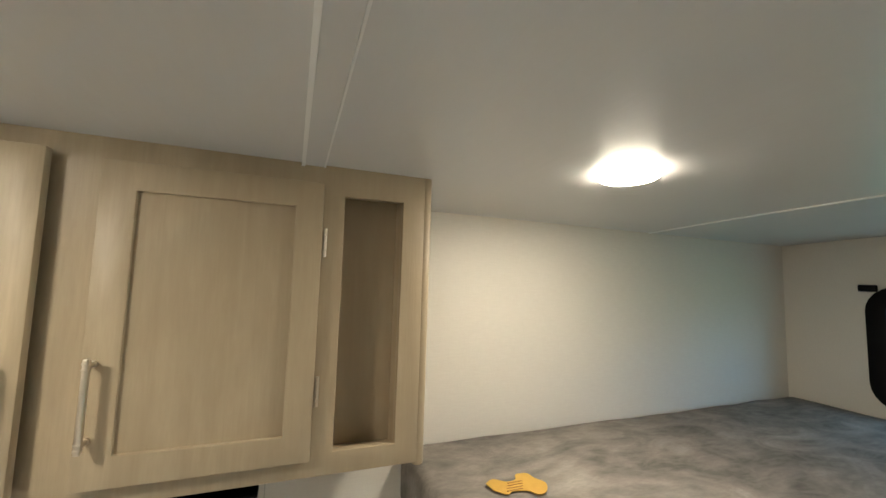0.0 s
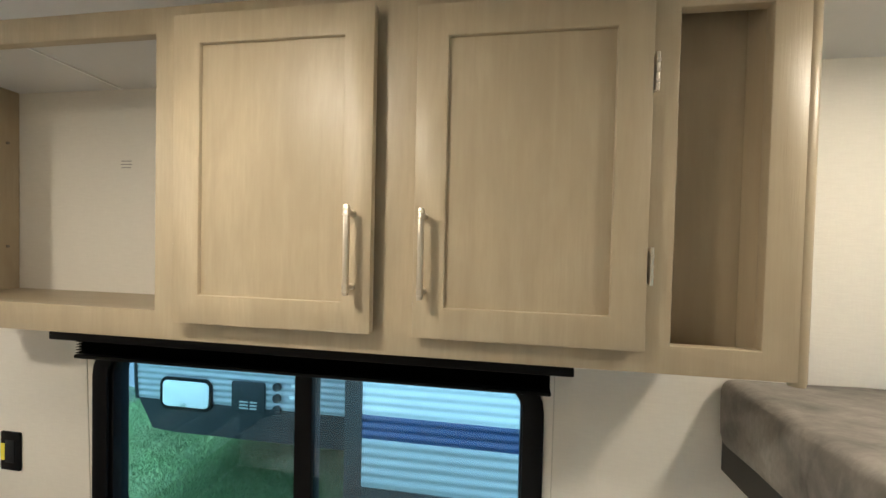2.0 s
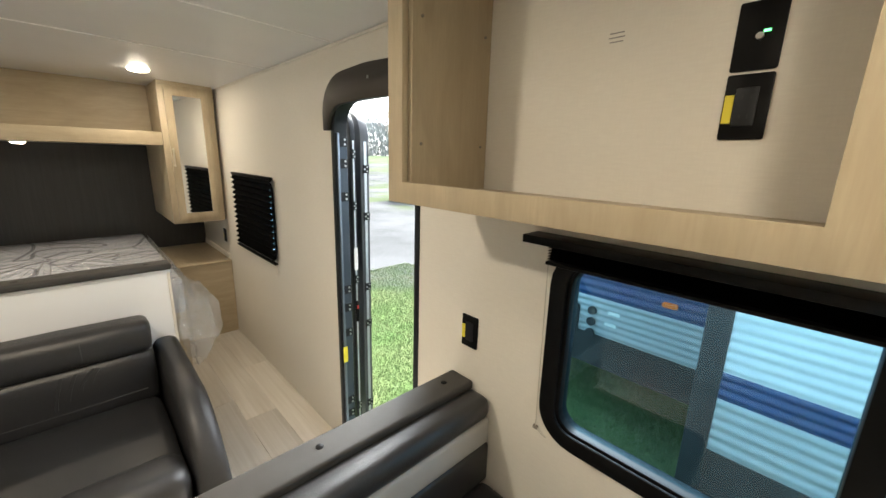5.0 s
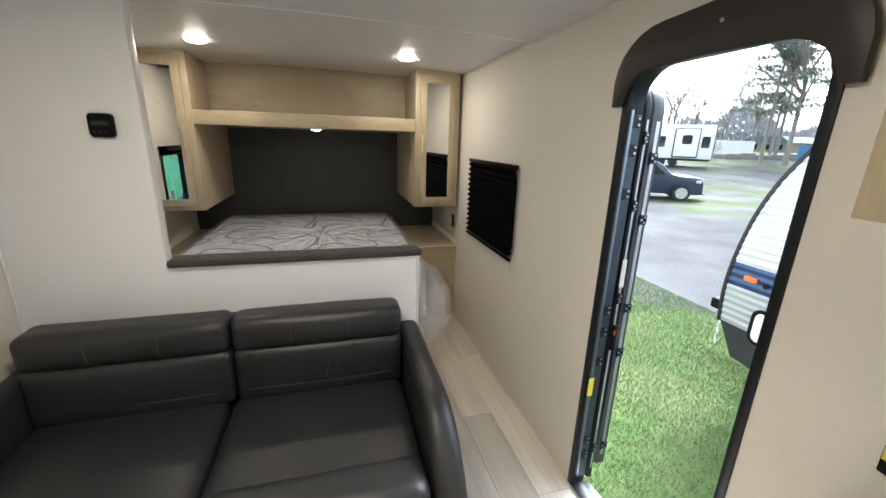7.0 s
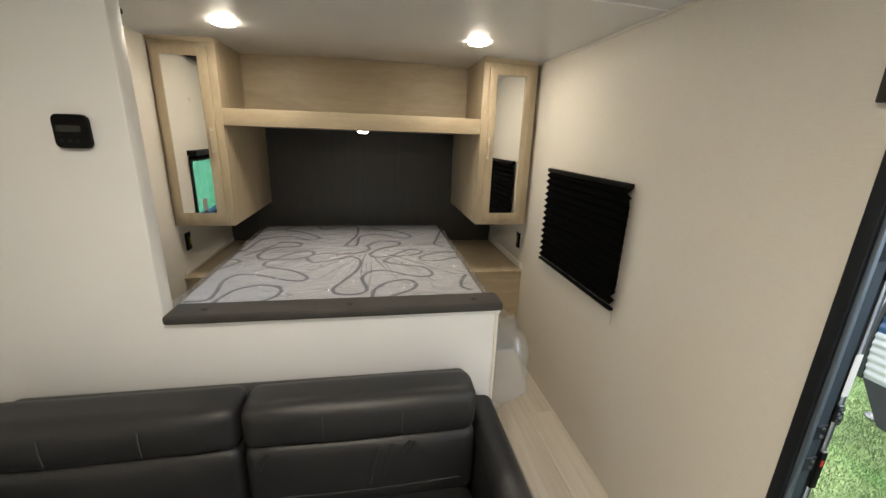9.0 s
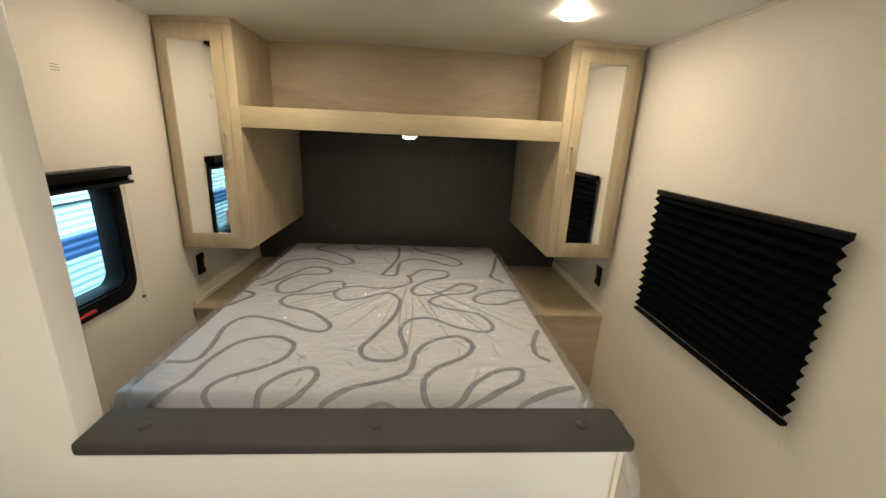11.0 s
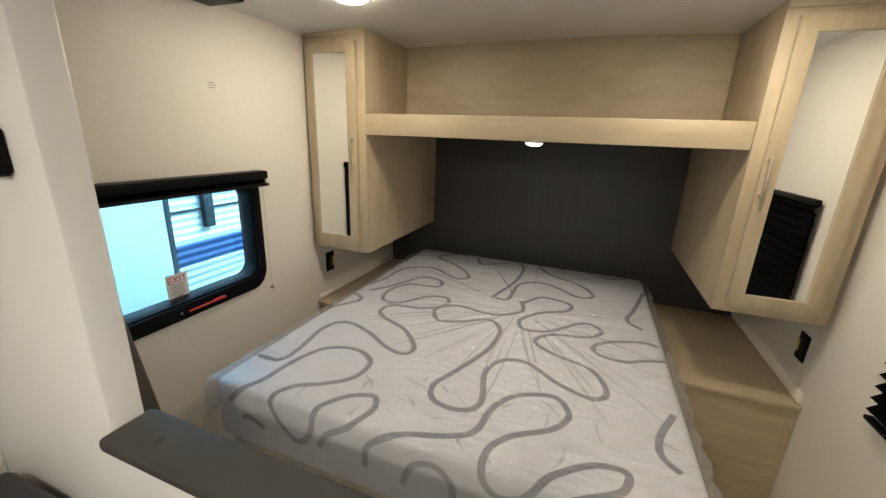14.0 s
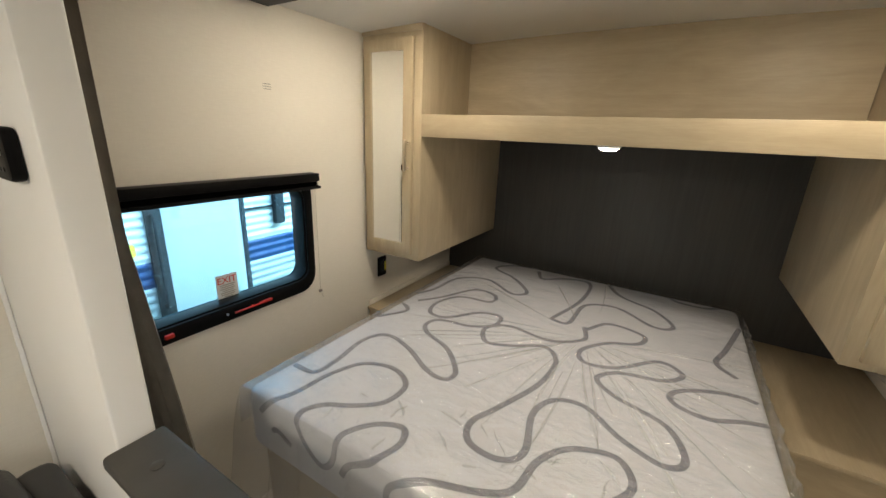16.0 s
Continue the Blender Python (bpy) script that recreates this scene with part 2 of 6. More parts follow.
TYRE = material("tyre_rubber", (0.02, 0.02, 0.02), 0.8)
DARK_GLASS = material("dark_glass", (0.015, 0.018, 0.02), 0.06)


def ground_material():
    m = bpy.data.materials.new("lawn_and_wet_gravel")
    m.use_nodes = True
    n, l = m.node_tree.nodes, m.node_tree.links
    b = n["Principled BSDF"]
    b.inputs["Specular IOR Level"].default_value = 0.05
    co = n.new("ShaderNodeTexCoord")

    def noise_of(scale, detail=5):
        z = n.new("ShaderNodeTexNoise")
        z.inputs["Scale"].default_value, z.inputs["Detail"].default_value = scale, detail
        l.new(co.outputs["Object"], z.inputs["Vector"])
        return z.outputs[0]

    def ramp(x, a, z, lo=0.0, hi=1.0):
        r = n.new("ShaderNodeMapRange")
        for i, v in ((1, a), (2, z), (3, lo), (4, hi)):
            r.inputs[i].default_value = v
        l.new(x, r.inputs[0])
        return r.outputs[0]

    def mixed(f, a, c):
        x = n.new("ShaderNodeMix")
        x.data_type = "RGBA"
        l.new(f, x.inputs[0])
        for i, v in ((6, a), (7, c)):
            if isinstance(v, tuple):
                x.inputs[i].default_value = (*v, 1)
            else:
                l.new(v, x.inputs[i])
        return x.outputs[2]

    lawn = mixed(ramp(noise_of(1.1), 0.4, 0.62), (0.066, 0.12, 0.034), (0.165, 0.175, 0.085))
    lawn = mixed(ramp(noise_of(60), 0.35, 0.7), lawn, (0.095, 0.155, 0.05))
    stone = mixed(ramp(noise_of(0.35), 0.4, 0.6), (0.040, 0.041, 0.042), (0.085, 0.086, 0.087))
    stone = mixed(ramp(noise_of(30), 0.4, 0.7), stone, (0.105, 0.105, 0.104))
    # the drive runs across in front of the trailers, grassy beyond
    sep = n.new("ShaderNodeSeparateXYZ")
    l.new(co.outputs["Object"], sep.inputs[0])
    dist = n.new("ShaderNodeMath")
    dist.operation = "MULTIPLY_ADD"
    l.new(sep.outputs[0], dist.inputs[0])
    dist.inputs[1].default_value = -1.0
    l.new(sep.outputs[1], dist.inputs[2])
    wob = n.new("ShaderNodeMath")
    wob.operation = "MULTIPLY_ADD"
    l.new(noise_of(0.5, 6), wob.inputs[0])
    wob.inputs[1].default_value = 5.0
    l.new(dist.outputs[0], wob.inputs[2])
    drive = ramp(wob.outputs[0], 12.7, 13.3)
    verge = mixed(ramp(noise_of(0.16, 6), 0.46, 0.56), stone, (0.068, 0.085, 0.040))
    patch = mixed(ramp(noise_of(0.45, 7), 0.44, 0.58), stone, (0.068, 0.086, 0.040))
    far = mixed(ramp(wob.outputs[0], 27, 29.5), stone, patch)
    far = mixed(ramp(wob.outputs[0], 46, 54), far, stone)
    far = mixed(ramp(wob.outputs[0], 56, 66), far, verge)
    far = mixed(ramp(wob.outputs[0], 84, 90), far, (0.07, 0.095, 0.04))
    colour = mixed(drive, lawn, far)
    l.new(colour, b.inputs["Base Color"])
    wet = ramp(noise_of(0.4), 0.42, 0.62, 0.95, 0.7)
    rough = n.new("ShaderNodeMix")
    l.new(drive, rough.inputs[0])
    rough.inputs[2].default_value = 0.9
    l.new(wet, rough.inputs[3])
    l.new(rough.outputs[0], b.inputs["Roughness"])
    bp = n.new("ShaderNodeBump")
    bp.inputs["Strength"].default_value, bp.inputs["Distance"].default_value = 0.35, 0.02
    l.new(noise_of(45), bp.inputs["Height"])
    l.new(bp.outputs[0], b.inputs["Normal"])
    return m


# ---- mesh helpers ----
ORIGIN = {}


def thing(name, at, label="", category="", group="", kind=""):
    ob = new(name)
    ob.location = at
    ob.empty_display_size = 0.05
    ORIGIN[ob.name] = Vector(at)
    return tagged(ob, label, category, group, kind)


def smooth_by_angle(bm, degrees=40):
    for f in bm.faces:
        f.smooth = True
    for e in bm.edges:
        if len(e.link_faces) != 2 or e.calc_face_angle(0) > radians(degrees):
            e.smooth = False


def mesh_of(bm, name, mat, smooth=True):
    bmesh.ops.recalc_face_normals(bm, faces=bm.faces[:])
    if smooth:
        smooth_by_angle(bm)
    me = bpy.data.meshes.new(name)
    bm.to_mesh(me)
    bm.free()
    for m in (mat if isinstance(mat, (list, tuple)) else [mat]):
        me.materials.append(m)
    return me


def part(name, bm, mat, parent, label="", kind=""):
    """Links a bmesh drawn in world coordinates as one mesh under a thing or a part."""
    base = ORIGIN[parent.name]
    bmesh.ops.translate(bm, vec=-base, verts=bm.verts[:])
    ob = new(name, mesh_of(bm, name, mat))
    ob.parent = parent
    ORIGIN[ob.name] = base
    return tagged(ob, label, kind=kind)


def solo(name, bm, mat, at=(0, 0, 0), label="", category="", group="", kind=""):
    """A thing that is one mesh, drawn in world coordinates."""
    bmesh.ops.translate(bm, vec=-Vector(at), verts=bm.verts[:])
    ob = new(name, mesh_of(bm, name, mat))
    ob.location = at
    ORIGIN[ob.name] = Vector(at)
    return tagged(ob, label, category, group, kind)


def boxes(*specs, bevel=0.0, segs=2):
    """A bmesh of boxes, each (x0, x1, y0, y1, z0, z1)."""
    bm = bmesh.new()
    for x0, x1, y0, y1, z0, z1 in specs:
        one = bmesh.new()
        bmesh.ops.create_cube(one, size=1, matrix=Matrix.Translation(((x0 + x1) / 2, (y0 + y1) / 2, (z0 + z1) / 2)) @ Matrix.Diagonal((abs(x1 - x0), abs(y1 - y0), abs(z1 - z0), 1)))
        if bevel:
            bmesh.ops.bevel(one, geom=one.edges[:], offset=bevel, segments=segs, affect="EDGES", profile=0.5)
        join(bm, one)
    return bm


def join(bm, other, m=None):
    me = bpy.data.meshes.new("scratch")
    other.to_mesh(me)
    other.free()
    if m is not None:
        me.transform(m)
    bm.from_mesh(me)
    bpy.data.meshes.remove(me)
    return bm


def rod(*lines, r=0.005, segs=8):
    """A bmesh of round rods, each (start, end) or (start, end, radius at end)."""
    bm = bmesh.new()
    for line in lines:
        a, b = Vector(line[0]), Vector(line[1])
        q = (b - a).to_track_quat("Z", "Y").to_matrix().to_4x4()
        bmesh.ops.create_cone(bm, cap_ends=True, segments=segs, radius1=r, radius2=line[2] if len(line) > 2 else r, depth=(b - a).length, matrix=Matrix.Translation((a + b) / 2) @ q)
    return bm


def rounded(u0, u1, v0, v1, r, n=6, corners=(1, 1, 1, 1)):
    """Points of a rectangle with round corners, counter-clockwise from bottom left; corners: bl, br, tr, tl."""
    pts = []
    for i, (cu, cv, a) in enumerate(((u0, v0, 180), (u1, v0, 270), (u1, v1, 0), (u0, v1, 90))):
        if not corners[i] or r <= 0:
            pts.append((cu, cv))
            continue
        ou, ov = cu + (r if cu == u0 else -r), cv + (r if cv == v0 else -r)
        for k in range(n + 1):
            t = radians(a + 90 * k / n)
            pts.append((ou + r * math.cos(t), ov + r * math.sin(t)))
    return pts


def slab(outer, holes, axis, a, b, bevel=0.0):
    """A flat plate between a and b on an axis, with holes right through. Outlines are (u, v): x: y, z; y: x, z; z: x, y."""
    put = {"x": lambda u, v, d: (d, u, v), "y": lambda u, v, d: (u, d, v), "z": lambda u, v, d: (u, v, d)}[axis]
    bm = bmesh.new()
    if holes:
        edges = []
        for loop in (outer, *holes):
            vs = [bm.verts.new(put(u, v, a)) for u, v in loop]
            edges += [bm.edges.new((vs[i], vs[(i + 1) % len(vs)])) for i in range(len(vs))]
        faces = [f for f in bmesh.ops.triangle_fill(bm, use_beauty=True, use_dissolve=False, edges=edges)["geom"] if isinstance(f, bmesh.types.BMFace)]
    else:
        faces = [bm.faces.new([bm.verts.new(put(u, v, a)) for u, v in outer])]
    ext = bmesh.ops.extrude_face_region(bm, geom=faces, use_keep_orig=True)
    bmesh.ops.translate(bm, vec=Vector(put(0, 0, b - a)), verts=[v for v in ext["geom"] if isinstance(v, bmesh.types.BMVert)])
    if bevel:
        bmesh.ops.recalc_face_normals(bm, faces=bm.faces[:])
        sharp = [e for e in bm.edges if len(e.link_faces) == 2 and e.calc_face_angle(0) > radians(60)]
        bmesh.ops.bevel(bm, geom=sharp, offset=bevel, segments=2, affect="EDGES", profile=0.5)
    return bm


def rect(u0, u1, v0, v1):
    return [(u0, v0), (u1, v0), (u1, v1), (u0, v1)]


def strip(points, width, height, up=Vector((0, 0, 1)), ups=None):
    """A thin ribbon that follows points on a surface, of a width, raised by a height."""
    bm = bmesh.new()
    P = [Vector(p) for p in points]
    rows = []
    for i, p in enumerate(P):
        n = ups[i] if ups else up
        d = (P[min(i + 1, len(P) - 1)] - P[max(i - 1, 0)]).normalized()
        side = d.cross(n).normalized() * width / 2
        rows.append([bm.verts.new(p - side), bm.verts.new(p - side * 0.8 + n * height), bm.verts.new(p + side * 0.8 + n * height), bm.verts.new(p + side)])
    for a, b in zip(rows, rows[1:]):
        for k in range(3):
            bm.faces.new((a[k], a[k + 1], b[k + 1], b[k]))
    return bm


def spline(ctrl, n=10):
    """Catmull-Rom through 2D or 3D control points."""
    P = [Vector(p) for p in ctrl]
    P = [2 * P[0] - P[1]] + P + [2 * P[-1] - P[-2]]
    out = []
    for i in range(1, len(P) - 2):
        for k in range(n):
            t = k / n
            a, b, c, d = P[i - 1:i + 3]
            out.append(0.5 * (2 * b + (c - a) * t + (2 * a - 5 * b + 4 * c - d) * t * t + (3 * b - a - 3 * c + d) * t ** 3))
    return out + [P[-2]]


def pillow(x0, x1, y0, y1, z0, z1, r=0.03, cuts=5, puff=(0, 0, 0), wrinkle=0.0, seed=0):
    """A soft rounded block whose faces swell by puff."""
    bm = boxes((x0, x1, y0, y1, z0, z1))
    bmesh.ops.bevel(bm, geom=bm.edges[:], offset=r, segments=3, affect="EDGES", profile=0.5)
    long = [e for e in bm.edges if e.calc_length() > r * 2]
    bmesh.ops.subdivide_edges(bm, edges=long, cuts=cuts, use_grid_fill=True)
    c = Vector(((x0 + x1) / 2, (y0 + y1) / 2, (z0 + z1) / 2))
    h = Vector(((x1 - x0) / 2, (y1 - y0) / 2, (z1 - z0) / 2))
    for v in bm.verts:
        q = [(v.co[i] - c[i]) / h[i] for i in range(3)]
        for i in range(3):
            j, k = (i + 1) % 3, (i + 2) % 3
            v.co[i] += q[i] * puff[i] * (1 - q[j] ** 2) * (1 - q[k] ** 2)
        if wrinkle:
            v.co += noise.noise_vector(v.co * 7 + Vector((seed, 0, 0))) * wrinkle
    return bm


def lathe(profile, at=(0, 0, 0), segs=24):
    """A turned shape: profile is (radius, height) from bottom to top, about the z axis at a place."""
    bm = bmesh.new()
    rings = []
    for r, z in profile:
        rings.append([bm.verts.new((at[0] + max(r, 1e-4) * math.cos(2 * math.pi * k / segs), at[1] + max(r, 1e-4) * math.sin(2 * math.pi * k / segs), at[2] + z)) for k in range(segs)])
    for a, b in zip(rings, rings[1:]):
        for k in range(segs):
            bm.faces.new((a[k], a[(k + 1) % segs], b[(k + 1) % segs], b[k]))
    bm.faces.new(rings[0][::-1])
    bm.faces.new(rings[-1])
    return bm


# ---- the shell ----
T = 0.05
DOOR = rounded(-2.50, -1.885, FL, 1.80, 0.13, 8, (0, 0, 1, 1))
WIN1 = rounded(-1.27, -0.075, 0.765, 1.30, 0.07)
WIN3 = rounded(-4.02, -3.34, 0.87, 1.34, 0.05)
WIN2 = rounded(-4.00, -3.30, 0.89, 1.37, 0.06)
solo("wall_north", slab(rect(W - T, E + T, -0.19, CEIL + 0.06), [DOOR, WIN1, WIN3], "y", N, N + T), WALLPAPER, (0, N, 0), "off-white wallboard side wall with the entry door", "wall", kind="structure")
solo("wall_south", slab(rect(W - T, E + T, -0.19, CEIL + 0.06), [WIN2], "y", S - T, S), WALLPAPER, (0, S, 0), "off-white wallboard side wall with an exit window", "wall", kind="structure")
solo("wall_west", slab(rect(S, N, -0.19, CEIL + 0.06), [], "x", W - T, W), WALLPAPER, (W, 0, 0), "end wall behind the bed", "wall", kind="structure")
WIN4 = rounded(-0.40, 0.80, 1.40, 1.80, 0.05)
solo("wall_east", slab(rect(S, N, -0.19, CEIL + 0.06), [WIN4], "x", E, E + T), WALLPAPER, (E, 0, 0), "off-white end wall beside the bunk", "wall", kind="structure")
solo("ceiling", slab([(S + (N - S) * i / 24, ceil_at(S + (N - S) * i / 24)) for i in range(25)] + [(N, CEIL + 0.055), (S, CEIL + 0.055)], [], "x", W, E), CEILING, (0, 0, CEIL), "smooth white vinyl ceiling with seams", "ceiling", kind="structure")
solo("wall_skirt", slab(rect(W + 0.1, E - 0.1, S + 0.1, N - 0.1), [rect(W + 0.14, E - 0.14, S + 0.14, N - 0.14)], "z", GROUND - 0.02, -0.191), GREY_VINYL, (0, 0, GROUND), "plain grey skirt under the trailer floor", "skirt", kind="structure")
solo("roof", boxes((W - T, E + T, S - T, N + T, CEIL + 0.064, CEIL + 0.12)), WHITE, (0, 0, CEIL + 0.06), "white roof skin of the trailer", "roof", kind="structure")


def ceiling_strip(x0, x1, drop):
    """A thin strip that follows the ceiling across the trailer."""
    ys = [S + 0.004 + (N - S - 0.008) * i / 24 for i in range(25)]
    return slab([(y, ceil_at(y) - drop) for y in ys] + [(y, ceil_at(y) + 0.002) for y in reversed(ys)], [], "x", x0, x1)


for x, w in ((1.30, 0.009), (-1.21, 0.006), (-2.467, 0.006), (-3.28, 0.008)):
    solo("ceiling_seam", ceiling_strip(x - w / 2, x + w / 2, 0.004), SEAM, (x, 0, CEIL), "thin white seam strip on the ceiling", "trim", "ceiling seams", "structure")
batten = thing("ceiling_batten", (0.03, 0, CEIL), "flat white batten over a ceiling joint", "trim", kind="structure")
part("cover", ceiling_strip(0.015, 0.0508, 0.0040), CEILING, batten)
part("edge", ceiling_strip(0.051, 0.054, 0.0055), PANEL_WHITE, batten)
part("bright_edge", ceiling_strip(0.008, 0.0148, 0.007), SEAM, batten, "glossy white edge bead")
solo("trim_ceiling_north", boxes((-4.36, -1.64, N - 0.006, N, 2.008, 2.019)), WALLPAPER, (-3, N, CEIL), "narrow off-white trim under the ceiling", "trim", kind="structure")
floor = solo("floor", boxes((W, E, S, N, -0.19, FL - 0.006)), material("dark_subfloor", (0.22, 0.18, 0.14), 0.6, spots=[(9, (0.17, 0.14, 0.11), 0.5, (1, 1, 1))]), (0, 0, 0), "pale oak vinyl plank floor", "floor", kind="structure")

# partition by the sofa: a full-height piece and a half wall with a padded cap
solo("wall_partition", slab([(S, FL), (0.490, FL), (0.490, 0.955), (-0.612, 0.955), (-0.612, CEIL), (S, CEIL)], [], "x", -3.150, -3.082, 0.006), [PANEL_WHITE], (-3.12, -0.9, 0), "smooth white partition, half height at the foot of the bed", "wall", kind="structure")
solo("trim_corner", boxes((-3.0815, -3.072, S + 0.001, S + 0.010, FL + 0.02, 2.018), bevel=0.002), PANEL_WHITE, (-3.085, S, 0), "slim white corner trim beside the partition", "trim", kind="structure")
solo("trim_half_wall", boxes((-3.0815, -3.074, -0.612, 0.494, 0.940, 0.954), bevel=0.002), PANEL_WHITE, (-3.08, 0, 0.94), "slim white trim under the padded cap", "trim", kind="structure")
solo("trim_half_wall_end", boxes((-3.0815, -3.0765, 0.477, 0.4895, FL, 0.938), bevel=0.0015), WALLPAPER, (-3.08, 0.48, FL), "cream edge bead on the end of the half wall", "trim", kind="structure")
cap = thing("padded_cap", (-3.10, -0.05, 0.955), "dark grey padded vinyl cap along the half wall", "rail cap")
part("pad", boxes((-3.163, -3.055, -0.606, 0.498, 0.957, 0.988), bevel=0.010, segs=3), CAP, cap)
for y in (-0.50, -0.04, 0.40):
    part("screw_cover", lathe([(0.012, 0), (0.012, 0.002), (0.008, 0.0045), (0.0, 0.005)], (-3.105, y, 0.9875), 14), CAP, cap, "small round vinyl screw cover")

# ---- daylight openings ----
def frame_ring(u0, u1, v0, v1, w, r, axis, a, b, bevel=0.006):
    return slab(rounded(u0, u1, v0, v1, r + w), [rounded(u0 + w, u1 - w, v0 + w, v1 - w, r)], axis, a, b, bevel)


win = thing("window_1", (-0.67, N, 1.0), "black-framed sliding window over the dinette with tinted glass", "window", kind="structure")
part("window_frame", frame_ring(-1.300, -0.050, 0.738, 1.325, 0.050, 0.06, "y", N - 0.012, N - 0.001), BLACK, win)
part("window_liner", frame_ring(-1.269, -0.076, 0.766, 1.299, 0.027, 0.055, "y", N + 0.002, N + 0.050, 0.003), BLACK, win)
part("divider", boxes((-0.690, -0.640, N + 0.004, N + 0.058, 0.81, 1.256), bevel=0.005), BLACK, win)
for x0, x1, y in ((-1.245, -0.66, N + 0.024), (-0.645, -0.10, N + 0.016)):
    p = part("pane", boxes((x0, x1, y, y + 0.004, 0.79, 1.28)), WINDOW_GLASS, win, "blue tinted glass pane")
    p.visible_shadow = False
win = thing("window_2", (-3.63, S, 1.1), "black-framed emergency exit window beside the bed", "window", kind="structure")
part("window_frame", slab(rounded(-4.030, -3.272, 0.872, 1.398, 0.085), [rounded(-3.994, -3.318, 0.930, 1.345, 0.055)], "y", S - 0.0005, S + 0.012, 0.004), BLACK, win)
part("window_liner", slab(rounded(-3.999, -3.301, 0.891, 1.369, 0.06), [rounded(-3.988, -3.322, 0.936, 1.340, 0.055)], "y", S - 0.080, S - 0.001, 0.003), BLACK, win)
p = part("pane", boxes((-3.985, -3.31, S - 0.070, S - 0.066, 0.925, 1.35)), WINDOW_GLASS, win, "blue tinted glass pane with rain drops")
p.visible_shadow = False
win = thing("window_3", (-3.68, N, 1.1), "bedside window behind a black pleated blind", "window", kind="structure")
part("window_frame", frame_ring(-4.045, -3.315, 0.845, 1.365, 0.04, 0.04, "y", N - 0.008, N - 0.001), BLACK, win)
p = part("pane", boxes((-4.018, -3.342, N + 0.025, N + 0.029, 0.872, 1.338)), WINDOW_GLASS, win)
p.visible_shadow = False
win = thing("window_4", (E, 0.45, 1.6), "small black-framed window over the bunk", "window", kind="structure")
part("window_frame", frame_ring(-0.44, 0.845, 1.36, 1.838, 0.06, 0.04, "x", E - 0.014, E - 0.001), BLACK, win)
p = part("pane", boxes((E + 0.02, E + 0.024, -0.398, 0.798, 1.402, 1.798)), WINDOW_GLASS, win)
p.visible_shadow = False

# daylight that enters by the bunk window
sky_in = bpy.data.lights.new("window_daylight", "AREA")
sky_in.shape, sky_in.size, sky_in.size_y, sky_in.energy, sky_in.color = "RECTANGLE", 1.1, 0.36, 0.11, (0.58, 0.79, 1.0)
new("window_daylight", sky_in).matrix_world = pose(E + 0.015, 0.2, 1.6, 90, 0, 90)


# ---- ceiling lamps ----
def ceiling_light(x, y, lit=True, r=0.066, power=1.0):
    ob = thing("ceiling_light", (x, y, ceil_at(y)), "round white ceiling lamp, lit warm" if lit else "round white ceiling speaker, unlit", "ceiling light", "ceiling lamps" if lit else "")
    part("base", lathe([(r * 0.96, -0.0003), (r * 0.96, -0.0012), (r * 0.90, -0.0012), (r * 0.90, -0.0003)], (x, y, ceil_at(y)), 32), WHITE, ob)
    part("diffuser", lathe([(r * 0.985, -0.0004), (r * 0.98, -0.006), (r * 0.84, -0.0135), (r * 0.5, -0.0185), (0, -0.0195)], (x, y, ceil_at(y)), 32), LIT if lit else WHITE, ob, "glowing frosted diffuser" if lit else "perforated white cover")
    if lit:
        lamp = bpy.data.lights.new("lamp_glow", "AREA")
        lamp.shape, lamp.size, lamp.energy, lamp.color = "DISK", r * 1.7, LAMP_WATTS * power, WARM
        lo = new("lamp_glow", lamp)
        lo.location = (x, y, ceil_at(y) - 0.024)
    return ob


ceiling_light(-4.03, -0.64, r=0.058, power=0.46)
ceiling_light(-4.04, 0.60, r=0.058, power=0.54)
ceiling_light(0.635, 0.595, r=0.064, power=0.60)
ceiling_light(-0.62, 0.30, power=0.56)
ceiling_light(-1.95, -0.15, power=1.75)
ceiling_light(0.135, 0.208, False, 0.055)


# ---- overhead cabinet ----
def bar_handle(parent, x, y, z0, z1, axis="y"):
    """A flat pull with two posts; axis: the way it stands off the door."""
    d = Vector((0, -1, 0)) if axis == "y" else Vector((1, 0, 0))
    s = Vector((1, 0, 0)) if axis == "y" else Vector((0, 1, 0))
    o = Vector((x, y, 0))
    bm = bmesh.new()
    a, b = o + d * 0.020 - s * 0.0044, o + d * 0.029 + s * 0.0044
    join(bm, boxes((a.x, b.x, a.y, b.y, z0, z1), bevel=0.002))
    for z in (z0 + 0.007, z0 + 0.016, z1 - 0.016, z1 - 0.007):
        a, b = o + d * 0.0198 - s * 0.0049, o + d * 0.0295 + s * 0.0049
        join(bm, boxes((a.x, b.x, a.y, b.y, z - 0.0014, z + 0.0014), bevel=0.0004, segs=1))
    for z in (z0 + 0.012, z1 - 0.012):
        join(bm, rod((o + d * 0.0005 + Vector((0, 0, z)), o + d * 0.022 + Vector((0, 0, z))), r=0.0042, segs=12))
        join(bm, rod((o + d * 0.0003 + Vector((0, 0, z)), o + d * 0.005 + Vector((0, 0, z))), r=0.0056, segs=12))
    return part("handle", bm, NICKEL, parent, "brushed nickel bar handle")


